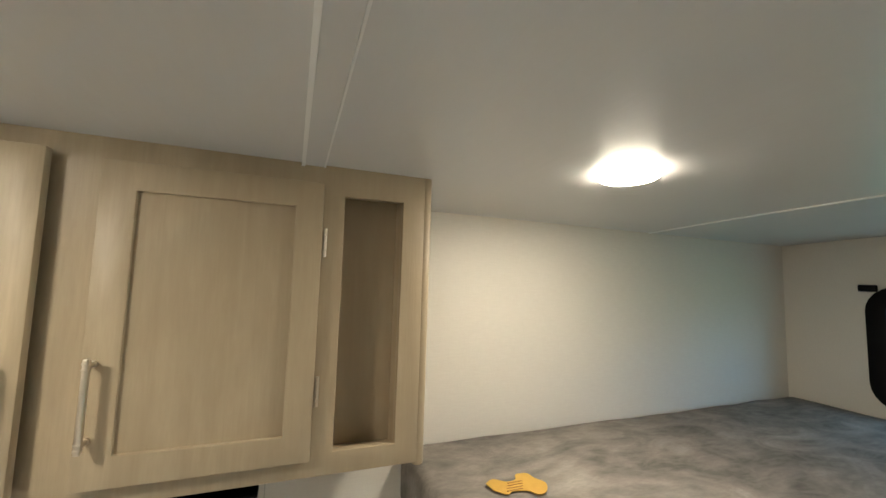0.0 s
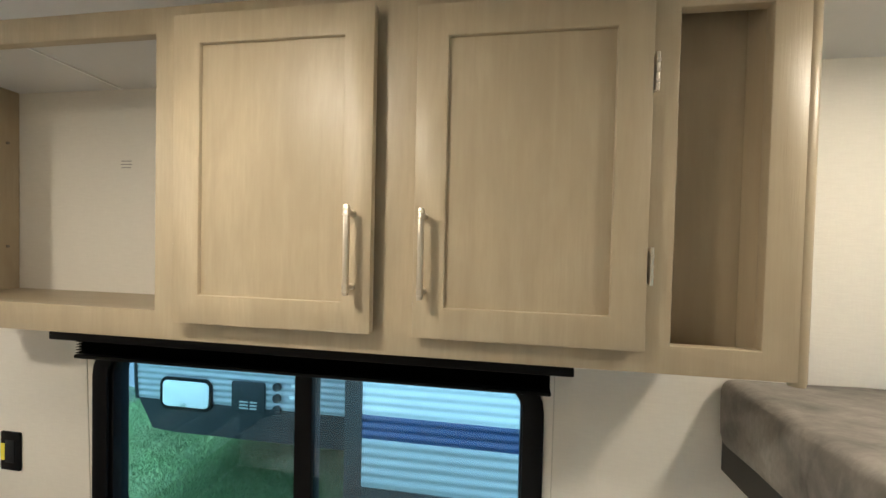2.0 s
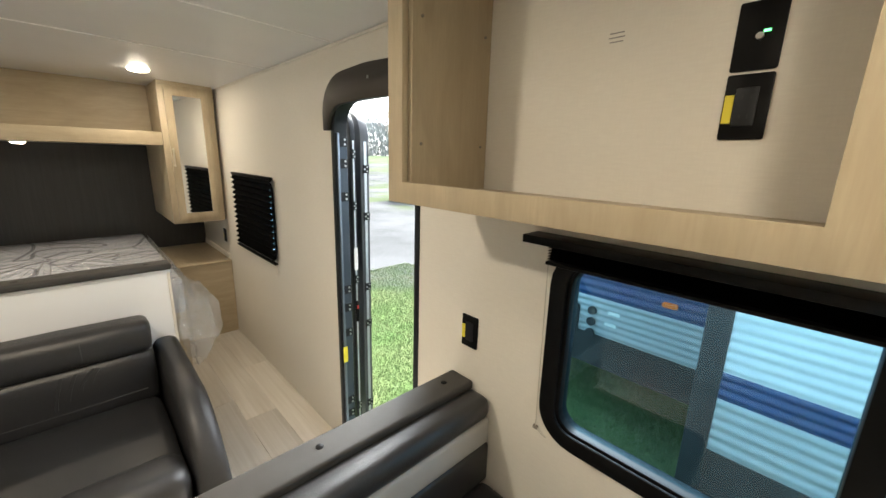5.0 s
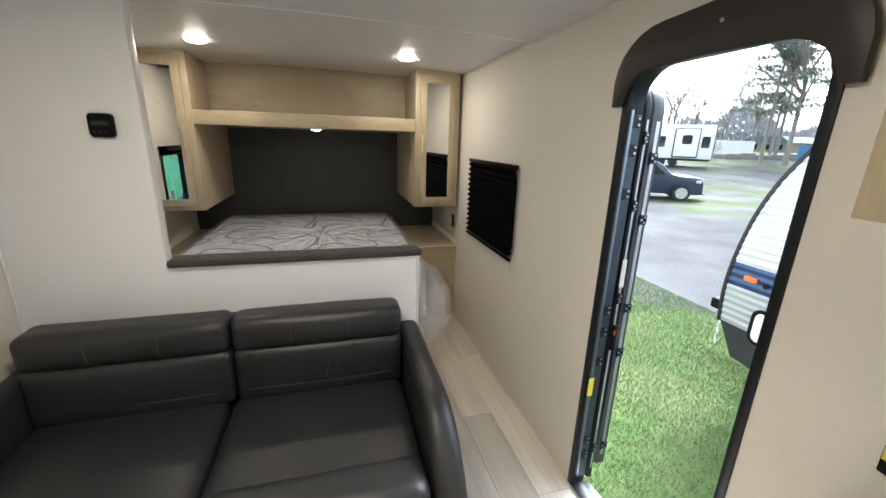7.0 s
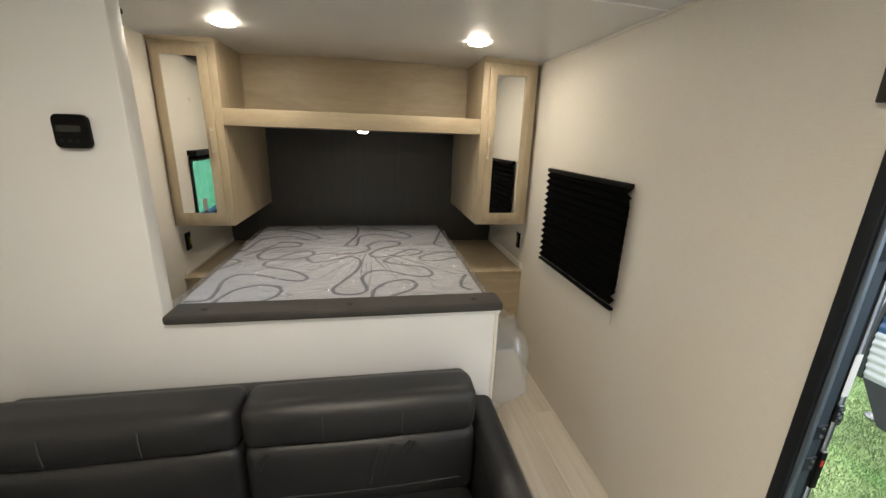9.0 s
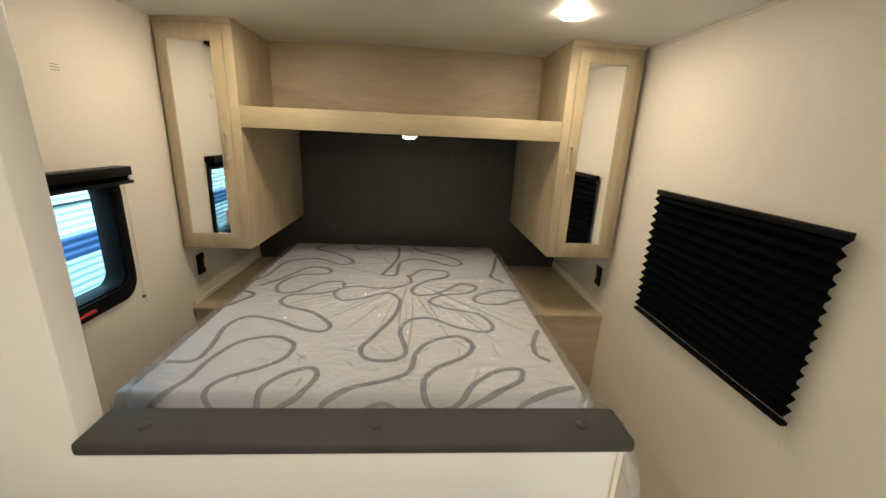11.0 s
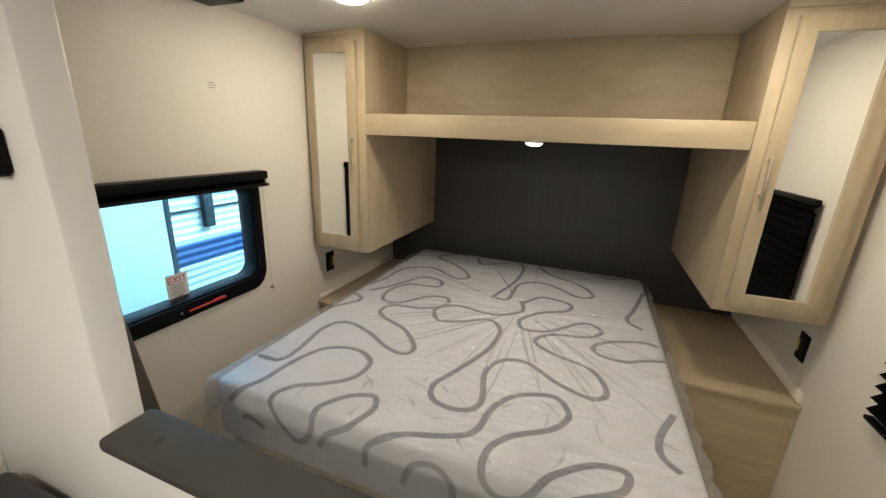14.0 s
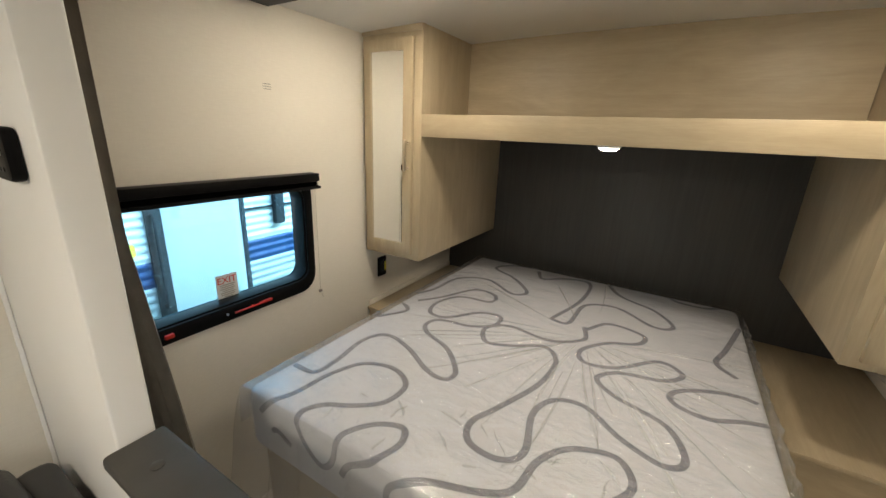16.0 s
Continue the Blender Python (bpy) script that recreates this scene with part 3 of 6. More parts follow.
def shaker_y(parent, x0, x1, z0, z1, y, stile, name="door"):
    """A framed door that faces -y; y is its front."""
    dr = part(name, slab(rect(x0, x1, z0, z1), [rect(x0 + stile, x1 - stile, z0 + stile, z1 - stile)], "y", y, y + 0.019, 0.0018), WOOD_V, parent)
    part("panel", boxes((x0 + stile - 0.004, x1 - stile + 0.004, y + 0.008, y + 0.016, z0 + stile - 0.004, z1 - stile + 0.004)), WOOD_V, dr, "recessed wood panel")
    return dr


cab = thing("overhead_cabinet", (-0.68, 0.97, 1.425), "greige wood overhead cabinet with open cubby above the dinette", "cabinet")
FY = 0.81
body = slab(rect(-1.632, 0.268, 1.425, 2.037), [rect(-1.575, -0.792, 1.478, 1.985), rect(-0.715, -0.378, 1.475, 1.985), rect(-0.286, 0.042, 1.475, 1.985), rect(0.096, 0.220, 1.468, 1.972)], "y", FY, FY + 0.02, 0.0012)
part("face_frame", body, WOOD_V, cab)
part("end_panel", slab(rounded(FY + 0.021, N - 0.002, 1.427, 2.037, 0.03, 6, (1, 0, 0, 0)), [], "x", -1.631, -1.562), WOOD_V, cab)
part("end_panel", boxes((0.235, 0.267, FY + 0.021, N - 0.002, 1.428, 2.037), bevel=0.002), WOOD_V, cab)
part("corner_trim", lathe([(0.011, 1.418), (0.0125, 1.424), (0.0125, 2.034), (0.011, 2.037)], (0.274, FY + 0.012, 0), 14), WOOD_V, cab)
part("bottom_board", boxes((-1.560, 0.234, FY + 0.021, N - 0.002, 1.437, 1.452)), WOOD_X, cab)
part("divider", boxes((-0.790, -0.772, FY + 0.021, N - 0.002, 1.453, 2.037)), WOOD_V, cab)
part("divider", boxes((0.070, 0.088, FY + 0.021, N - 0.002, 1.453, 2.037)), WOOD_V, cab)
part("niche_board", boxes((0.089, 0.234, FY + 0.068, FY + 0.077, 1.453, 2.03)), WOOD_V, cab, "recessed wood board in the narrow niche")
part("niche_side", boxes((0.2215, 0.234, FY + 0.021, FY + 0.067, 1.453, 2.03)), WOOD_V, cab)
d1 = shaker_y(cab, -0.727, -0.366, 1.465, 1.997, FY - 0.030, 0.050)
bar_handle(d1, -0.397, FY - 0.030, 1.530, 1.672)
d2 = shaker_y(cab, -0.298, 0.053, 1.462, 1.990, FY - 0.021, 0.050)
bar_handle(d2, -0.281, FY - 0.021, 1.527, 1.669)
for dr, x in ((d1, -0.733), (d2, 0.060)):
    for z in (1.588, 1.873):
        bm = boxes((x - 0.003, x + 0.003, FY - 0.012, FY - 0.002, z - 0.026, z + 0.026), bevel=0.001, segs=1)
        join(bm, rod(((x, FY - 0.015, z - 0.028), (x, FY - 0.015, z + 0.028)), r=0.003, segs=10))
        for k in (-0.015, 0.0, 0.015):
            join(bm, rod(((x, FY - 0.016, z + k), (x, FY - 0.020, z + k)), r=0.003, segs=8))
        part("hinge", bm, NICKEL, dr, "nickel door hinge")
for y in (0.86, 1.09):
    for z in (1.575, 1.87):
        part("screw", rod(((-1.561, y, z), (-1.558, y, z)), r=0.004, segs=10), BARK, cab, "dark screw head")

# wall plates in the cubby, beside the door and over the night stands
def wall_plate(x, z, wall, inward, label, tag=True, w=0.070, h=0.115, led=False):
    ob = thing("outlet" if not led else "switch_plate", (x, wall, z), label, "outlet" if not led else "switch", "black wall outlets" if not led else "")
    y0, y1 = sorted((wall + inward * 0.0005, wall + inward * 0.006))
    part("plate", slab(rounded(x - w / 2, x + w / 2, z - h / 2, z + h / 2, 0.004, 3), [], "y", y0, y1, 0.0012), BLACK, ob)
    y2, y3 = sorted((wall + inward * 0.0061, wall + inward * 0.0085))
    if led:
        part("knob", rod(((x + 0.002, wall + inward * 0.006, z - 0.002), (x + 0.002, wall + inward * 0.012, z - 0.002)), r=0.006, segs=14), STEEL, ob, "small steel button")
        part("led", boxes((x + 0.006, x + 0.016, y2, y3, z + 0.004, z + 0.008)), GREEN_LED, ob, "green indicator light")
    else:
        part("face", slab(rounded(x - 0.017, x + 0.017, z - 0.034, z + 0.034, 0.003, 3), [], "y", y2, y3, 0.001), BLACK_METAL, ob)
        for dz in (-0.017, 0.017):
            for dx in (-0.006, 0.006):
                part("slot", boxes((x + dx - 0.0012, x + dx + 0.0012, min(y3, y2) - 0.0003 if inward < 0 else y3 - 0.0005, max(y2, y3) if inward < 0 else y3 + 0.0004, z + dz - 0.004, z + dz + 0.004)), SKIRT, ob)
    if tag:
        a, b = sorted((wall + inward * 0.0063, wall + inward * 0.0075))
        part("sticker", boxes((x - w / 2 + 0.002, x - w / 2 + 0.016, a, b, z - 0.028, z + 0.022)), YELLOW_TAPE, ob, "yellow sticker")
    return ob


wall_plate(-0.942, 1.648, N, -1, "black wall outlet with yellow sticker in the cubby")
wall_plate(-0.942, 1.768, N, -1, "black switch plate with green light in the cubby", False, led=True)
wall_plate(-1.590, 0.963, N, -1, "black wall outlet with yellow sticker by the entry")
wall_plate(-4.540, 0.815, N, -1, "black wall outlet above the night stand")
wall_plate(-4.510, 0.842, S, 1, "black wall outlet above the night stand")


def stamp(x, z, wall, inward):
    """Faint printed lines on the wallboard."""
    bm = bmesh.new()
    for k, w in ((0.009, 0.032), (0.0, 0.036), (-0.009, 0.030)):
        a, b = sorted((wall + inward * 0.0004, wall + inward * 0.0012))
        join(bm, boxes((x - w / 2, x + w / 2, a, b, z + k - 0.0012, z + k + 0.0012)))
    return solo("printed_stamp", bm, INK, (x, wall, z), "faint grey printed lines on the wallboard", "marking", "wall stamps")


stamp(-1.20, 1.812, N, -1)
stamp(-3.863, 1.732, S, 1)

# ---- blinds ----
def pleats(x0, x1, z0, z1, y, depth, n, facing):
    """A fabric folded in n zigzags, with a thin body."""
    bm = bmesh.new()
    rows = []
    for i in range(2 * n + 1):
        z = z1 + (z0 - z1) * i / (2 * n)
        off = facing * (depth if i % 2 else 0.0)
        rows.append([bm.verts.new((x0, y + off, z)), bm.verts.new((x1, y + off, z))])
    for a, b in zip(rows, rows[1:]):
        bm.faces.new((a[0], a[1], b[1], b[0]))
    sol = bmesh.ops.solidify(bm, geom=bm.faces[:], thickness=0.0012)
    return bm


bl = thing("pleated_blind", (-3.685, N - 0.03, 1.1), "black pleated blind pulled down over the bedside window", "blind")
part("headrail", boxes((-4.085, -3.288, N - 0.034, N - 0.012, 1.368, 1.390), bevel=0.003), BLACK, bl)
part("fabric", pleats(-4.082, -3.291, 0.832, 1.368, N - 0.014, 0.024, 14, -1), BLIND, bl)
part("bottom_rail", boxes((-4.083, -3.290, N - 0.036, N - 0.014, 0.818, 0.831), bevel=0.003), BLACK, bl)
part("cord", rod(((-3.300, N - 0.02, 0.818), (-3.298, N - 0.012, 0.785)), ((-3.298, N - 0.012, 0.785), (-3.288, N - 0.02, 0.752)), r=0.0014), CORD, bl)

bl = thing("raised_blind", (-0.68, N - 0.05, 1.33), "black pleated blind drawn up above the dinette window", "blind")
part("headrail", boxes((-1.357, 0.003, N - 0.075, N - 0.002, 1.330, 1.352), bevel=0.003), BLACK, bl)
part("fabric", pleats(-1.285, -0.045, 1.292, 1.329, N - 0.020, 0.045, 5, -1), BLIND, bl)
part("bottom_rail", boxes((-1.287, -0.043, N - 0.068, N - 0.020, 1.281, 1.291), bevel=0.003), BLACK, bl)
part("cord", rod(((-1.306, N - 0.02, 1.33), (-1.305, N - 0.006, 0.76)), ((-1.305, N - 0.006, 0.76), (-1.285, N - 0.012, 0.748)), ((-1.285, N - 0.012, 0.748), (-1.265, N - 0.012, 0.742)), r=0.0013), CORD, bl)
part("cord_anchor", boxes((-1.313, -1.297, N - 0.010, N - 0.001, 0.748, 0.760), bevel=0.002), BARK, bl)
part("cord", rod(((-0.030, N - 0.02, 1.33), (-0.030, N - 0.006, 0.76)), r=0.0013), CORD, bl)

bl = thing("raised_blind", (-3.65, S + 0.05, 1.39), "black pleated blind drawn up above the exit window", "blind")
part("headrail", boxes((-4.038, -3.272, S + 0.002, S + 0.060, 1.372, 1.406), bevel=0.003), BLACK, bl)
part("fabric", pleats(-4.034, -3.275, 1.352, 1.371, S + 0.022, 0.034, 5, 1), BLIND, bl)
part("bottom_rail", boxes((-4.046, -3.272, S + 0.021, S + 0.058, 1.340, 1.352), bevel=0.003), BLACK, bl)
part("cord", rod(((-4.050, S + 0.012, 1.345), (-4.056, S + 0.006, 0.845)), ((-4.056, S + 0.006, 0.845), (-4.066, S + 0.012, 0.81)), r=0.0013), CORD, bl)
part("cord_anchor", boxes((-4.064, -4.048, S + 0.001, S + 0.010, 0.838, 0.850), bevel=0.002), BARK, bl)

# exit window furniture: red latches and the notice on the glass
la = thing("exit_latch", (-3.70, S + 0.02, 0.905), "red emergency latch on the exit window frame", "latch", "exit latches")
bm = rod(((-3.735, S + 0.028, 0.905), (-3.625, S + 0.028, 0.905)), r=0.0038)
join(bm, rod(((-3.735, S + 0.018, 0.905), (-3.735, S + 0.030, 0.905)), ((-3.70, S + 0.018, 0.905), (-3.70, S + 0.030, 0.905)), r=0.004))
join(bm, boxes((-3.785, -3.738, S + 0.018, S + 0.030, 0.900, 0.910), bevel=0.002))
part("lever", bm, RED, la)
part("pivot", rod(((-3.60, S + 0.018, 0.905), (-3.60, S + 0.024, 0.905)), r=0.004), STEEL, la)
solo("exit_latch", boxes((-3.415, -3.385, S + 0.018, S + 0.030, 0.898, 0.914), bevel=0.004), RED, (-3.40, S + 0.02, 0.905), "red emergency latch knob on the exit window frame", "latch", "exit latches")
no = thing("exit_sign", (-3.658, S - 0.065, 0.976), "white exit notice with red lettering on the glass", "sign")
part("sheet", boxes((-3.700, -3.616, S - 0.0655, S - 0.0645, 0.926, 1.030)), material("notice_paper", (0.7, 0.72, 0.74), 0.6, spots=[(30, (0.62, 0.64, 0.66), 0.4, (1, 1, 1))]), no)
fc = bpy.data.curves.new("exit_word", "FONT")
fc.body, fc.size, fc.align_x, fc.extrude = "EXIT", 0.038, "CENTER", 0.0003
word = new("word", fc)
bpy.context.view_layer.update()
me = bpy.data.meshes.new_from_object(word.evaluated_get(bpy.context.evaluated_depsgraph_get()))
bpy.data.objects.remove(word)
me.transform(Matrix.Translation((-3.658, S - 0.0635, 0.995)) @ Matrix.Rotation(radians(180), 4, "Z") @ Matrix.Rotation(radians(90), 4, "X"))
bm = bmesh.new()
bm.from_mesh(me)
part("lettering", bm, RED, no, "red word EXIT")
bm = bmesh.new()
for k in range(7):
    w = (0.030, 0.026, 0.030, 0.022, 0.029, 0.027, 0.018)[k]
    join(bm, boxes((-3.658 - w, -3.658 + w, S - 0.0642, S - 0.0636, 0.986 - 0.008 * k, 0.988 - 0.008 * k + 0.0015)))
part("small_print", bm, INK, no, "lines of small grey print")


# ---- bedroom end ----
solo("headboard", boxes((W + 0.001, W + 0.014, S + 0.001, N - 0.001, 0.60, 1.572)), HEADBOARD, (W, 0, 0.6), "charcoal wood panel on the wall behind the bed", "headboard", kind="structure")


def mirror_cabinet(y0, y1, door0, door1, glass0, glass1, handle_y, wall_y):
    """A tall cabinet with a mirrored door that faces along the trailer."""
    ob = thing("mirror_cabinet", (-4.85, (y0 + y1) / 2, 0.965), "greige wood bedside wall cabinet with mirrored door", "cabinet", "bedside wall cabinets")
    part("body", boxes((W + 0.016, -4.387, y0, y1, 0.972, 2.034), bevel=0.002), WOOD_V, ob)
    part("crown", boxes((-4.3868, -4.378, y0 + 0.001, y1 - 0.001, 2.005, 2.037), bevel=0.002), WOOD_Y, ob)
    dr = part("door", slab(rect(door0, door1, 1.000, 1.982), [rect(glass0, glass1, 1.055, 1.932)], "x", -4.3865, -4.366, 0.0018), WOOD_V, ob, "wood framed mirror door")
    pane = boxes((-4.381, -4.3745, glass0 - 0.003, glass1 + 0.003, 1.052, 1.935))
    for v in pane.verts:
        v.co.x -= 0.022 * (v.co.y - (glass0 + glass1) / 2)
    part("mirror", pane, MIRROR, dr, "clear mirror glass set slightly out of square")
    bar_handle(dr, -4.366, handle_y, 1.415, 1.555, "x")
    return ob


mirror_cabinet(S + 0.002, -0.813, -1.134, -0.853, -1.092, -0.904, -0.872, S)
right = mirror_cabinet(0.731, 1.090, 0.770, 1.052, 0.820, 1.006, 0.781, N)
part("filler", boxes((W + 0.016, -4.47, 1.0905, N - 0.002, 0.975, 2.03)), WOOD_V, right, "set-back filler strip beside the wall")
sh = thing("bed_shelf", (-4.85, -0.04, 1.572), "greige wood shelf with deep lip over the headboard", "shelf")
part("lip", boxes((-4.402, -4.384, -0.812, 0.728, 1.572, 1.668), bevel=0.0015), WOOD_Y, sh)
part("board", boxes((W + 0.016, -4.403, -0.812, 0.728, 1.574, 1.592)), WOOD_Y, sh)
part("back_panel", boxes((-4.835, -4.82, -0.812, 0.728, 1.593, 2.042)), WOOD_Y, sh)
rl = thing("reading_lamp", (-4.43, -0.02, 1.572), "small round lit lamp under the shelf", "lamp")
part("rim", lathe([(0.041, -0.0005), (0.041, -0.006), (0.036, -0.010), (0.035, -0.0005)], (-4.445, -0.02, 1.573), 28), WHITE, rl)
part("diffuser", lathe([(0.0345, -0.001), (0.0345, -0.011), (0.022, -0.019), (0.0, -0.021)], (-4.445, -0.02, 1.573), 28), LIT, rl, "glowing frosted diffuser")
lamp = bpy.data.lights.new("lamp_glow", "AREA")
lamp.shape, lamp.size, lamp.energy, lamp.color = "DISK", 0.055, LAMP_WATTS * 0.35, WARM
new("lamp_glow", lamp).location = (-4.445, -0.02, 1.555)


def night_stand(y0, y1, front, top=0.592):
    ob = thing("night_stand", (-4.87, (y0 + y1) / 2, 0), "low greige wood night stand beside the bed", "night stand", "night stands")
    part("body", boxes((W + 0.016, front - 0.012, y0 + 0.004, y1, FL, top - 0.020)), WOOD_Y, ob)
    part("top", boxes((W + 0.016, front, y0, y1, top - 0.019, top), bevel=0.003), WOOD_X, ob)
    return ob


night_stand(0.62, N - 0.002, -4.413, 0.614)
night_stand(S + 0.002, -0.86, -4.385, 0.635)
solo("trim_night_stand_north", boxes((W + 0.02, -4.43, N - 0.010, N - 0.001, 0.616, 0.662), bevel=0.002), WALLPAPER, (-4.87, N, 0.616), "off-white trim board above the night stand", "trim", kind="structure")
solo("trim_night_stand_south", boxes((W + 0.02, -4.40, S + 0.001, S + 0.010, 0.637, 0.665), bevel=0.002), WALLPAPER, (-4.87, S, 0.637), "off-white trim board above the night stand", "trim", kind="structure")

# bed: platform, mattress, film
solo("bed_platform", boxes((W + 0.02, -3.52, -0.845, 0.60, FL, 0.560), bevel=0.003), WOOD_Y, (-4.3, -0.1, 0), "greige wood platform under the mattress", "bed base")
MX0, MX1, MY0, MY1, MZ = -5.20, -3.475, -0.848, 0.600, 0.787
mt = thing("mattress", (-4.34, -0.12, 0.561), "white mattress with grey swirls under clear plastic wrap", "mattress")
part("block", pillow(MX0, MX1, MY0, MY1, 0.562, MZ, 0.03, 8, (0, 0, 0.0)), TICKING, mt)


def swirl(ctrl):
    """A woven line on the mattress: control points from its head-end corner; past the foot it folds down the front."""
    run, ups = [], []
    for p in [*spline(ctrl, 7), Vector((99, 99))]:
        x, y = MX0 + p.x, MY0 + p.y
        s = x - (MX1 - 0.03)
        if MX0 + 0.012 < x and s < 0.17 and MY0 + 0.012 < y < MY1 - 0.012:
            if s <= 0:
                run.append((x, y, MZ + 0.0006)), ups.append(Vector((0, 0, 1)))
            else:
                a = min(s / 0.03, math.pi / 2)
                drop = max(0.0, s - 0.047) * 1.25
                run.append((MX1 - 0.03 + 0.0306 * math.sin(a), y, MZ - 0.03 + 0.0306 * math.cos(a) - drop))
                ups.append(Vector((math.sin(a), 0, math.cos(a))))
        else:
            if len(run) > 3:
                part("swirl", strip(run, 0.0205, 0.0014, ups=ups), SWIRL, mt, "grey woven swirl line")
            run, ups = [], []


swirl([(1.77, 0.07), (1.68, 0.15), (1.54, 0.17), (1.42, 0.22), (1.38, 0.33), (1.43, 0.42), (1.53, 0.42), (1.6, 0.35), (1.65, 0.27), (1.72, 0.24), (1.78, 0.27), (1.82, 0.34), (1.78, 0.39), (1.69, 0.41), (1.62, 0.46), (1.59, 0.53), (1.64, 0.56), (1.72, 0.53), (1.77, 0.45), (1.81, 0.42)])
swirl([(1.56, 0.03), (1.55, 0.12), (1.46, 0.13), (1.3, 0.11), (1.21, 0.16), (1.24, 0.29), (1.32, 0.43), (1.33, 0.51), (1.27, 0.52), (1.16, 0.42), (1.1, 0.29), (1.04, 0.24), (0.97, 0.27), (0.94, 0.41), (0.87, 0.49), (0.78, 0.48), (0.8, 0.38), (0.93, 0.28), (0.93, 0.19), (0.82, 0.16), (0.69, 0.22), (0.66, 0.37), (0.57, 0.36), (0.56, 0.24), (0.74, 0.15), (0.86, 0.07)])
swirl([(1.82, 0.58), (1.76, 0.59), (1.7, 0.68), (1.65, 0.81), (1.6, 0.87), (1.49, 0.89), (1.4, 0.95), (1.36, 1.06), (1.43, 1.11), (1.51, 1.07), (1.58, 0.97), (1.65, 0.92), (1.73, 0.92), (1.77, 0.96), (1.75, 1.03), (1.67, 1.09), (1.6, 1.18), (1.59, 1.26), (1.65, 1.25), (1.7, 1.18), (1.76, 1.07), (1.81, 0.99)])
swirl([(0.65, 0.83), (0.77, 0.85), (0.86, 0.73), (0.84, 0.55), (0.92, 0.47), (1.02, 0.52), (0.99, 0.62), (0.92, 0.73), (1.0, 0.8), (1.17, 0.79), (1.36, 0.72), (1.46, 0.68), (1.53, 0.71), (1.54, 0.8), (1.48, 0.85), (1.32, 0.82), (1.22, 0.86), (1.2, 0.95), (1.28, 1.06), (1.32, 1.17), (1.27, 1.22), (1.15, 1.17), (1.09, 1.02), (1.02, 0.95), (0.94, 1.01), (0.9, 1.15), (0.82, 1.21), (0.77, 1.13), (0.91, 1.0), (0.94, 0.89), (0.86, 0.86), (0.74, 0.94), (0.67, 1.05), (0.58, 1.06), (0.55, 0.92), (0.67, 0.84)])
swirl([(0.95, 1.51), (0.99, 1.38), (1.04, 1.28), (1.02, 1.19), (0.96, 1.18), (0.89, 1.26), (0.85, 1.39), (0.91, 1.5)])
swirl([(1.3, 1.41), (1.41, 1.36), (1.49, 1.35), (1.54, 1.39)])
swirl([(1.69, 1.42), (1.72, 1.31), (1.76, 1.23), (1.82, 1.2)])
swirl([(1.83, 0.7), (1.77, 0.73), (1.75, 0.79), (1.78, 0.84), (1.82, 0.85)])
swirl([(1.34, -0.19), (1.26, -0.06), (1.11, 0.02), (0.98, 0.09), (0.93, 0.01), (1.03, -0.05)])
swirl([(0.87, -0.05), (0.71, 0.05), (0.47, 0.08), (0.38, 0.23), (0.49, 0.42), (0.42, 0.48), (0.26, 0.34), (0.17, 0.19), (0.06, 0.25), (0.01, 0.44)])
swirl([(0.66, 0.68), (0.36, 0.75), (0.08, 0.74), (0.08, 0.61), (0.17, 0.49), (0.06, 0.43)])
swirl([(0.66, 0.68), (0.65, 0.76), (0.41, 0.78), (0.34, 0.92), (0.46, 1.09), (0.41, 1.17), (0.27, 1.09), (0.17, 0.92), (0.04, 0.84)])
swirl([(-0.1, 1.47), (0.06, 1.32), (0.05, 1.16), (-0.07, 1.18), (-0.12, 1.34)])
swirl([(0.24, 1.43), (0.51, 1.36), (0.65, 1.32), (0.73, 1.38)])
swirl([(1.81, 0.12), (1.8, 0.15), (1.82, 0.21)])

# the plastic wrap over the mattress: creased on top, hanging at the foot
wr = thing("plastic_wrap", (-4.34, -0.12, 0.561), "clear shiny plastic wrap over the mattress", "plastic wrap")
bm = bmesh.new()
nx, ny = 170, 144
CREASES = [(radians(a), h, w) for a, h, w in ((-52, 17, 0.010), (-33, 13, 0.011), (-18, 18, 0.009), (-6, 10, 0.013), (8, 17, 0.010), (21, 12, 0.011), (37, 18, 0.010), (58, 6, 0.014), (96, 5, 0.012), (140, 5, 0.014), (200, 5, 0.012), (255, 6, 0.012), (287, 8, 0.010))]
grid = {}
for i in range(nx + 1):
    for j in range(ny + 1):
        x, y = MX0 - 0.006 + (MX1 - MX0 + 0.012) * i / nx, MY0 - 0.006 + (MY1 - MY0 + 0.012) * j / ny
        dx, dy = x + 4.43, y - 0.0
        dist = math.hypot(dx, dy)
        wander = 0.10 * noise.noise(Vector((x * 2.5, y * 2.5, 4)))
        z = MZ + 0.0045 + 0.004 * abs(noise.noise(Vector((x * 9, y * 5, 2)))) + 0.002 * abs(noise.noise(Vector((x * 22, y * 30, 5))))
        for a, h, w in CREASES:
            off = math.atan2(dy, dx) + wander - a
            off = (off + math.pi) % (2 * math.pi) - math.pi
            if abs(off) < 1.2:
                side = dist * math.sin(off)
                z += 0.001 * h * math.exp(-(side / w) ** 2) * min(1, dist * 6) * max(0.0, 1 - dist * 0.95)
        grid[i, j] = bm.verts.new((x, y, z))
for i in range(nx):
    for j in range(ny):
        bm.faces.new((grid[i, j], grid[i + 1, j], grid[i + 1, j + 1], grid[i, j + 1]))


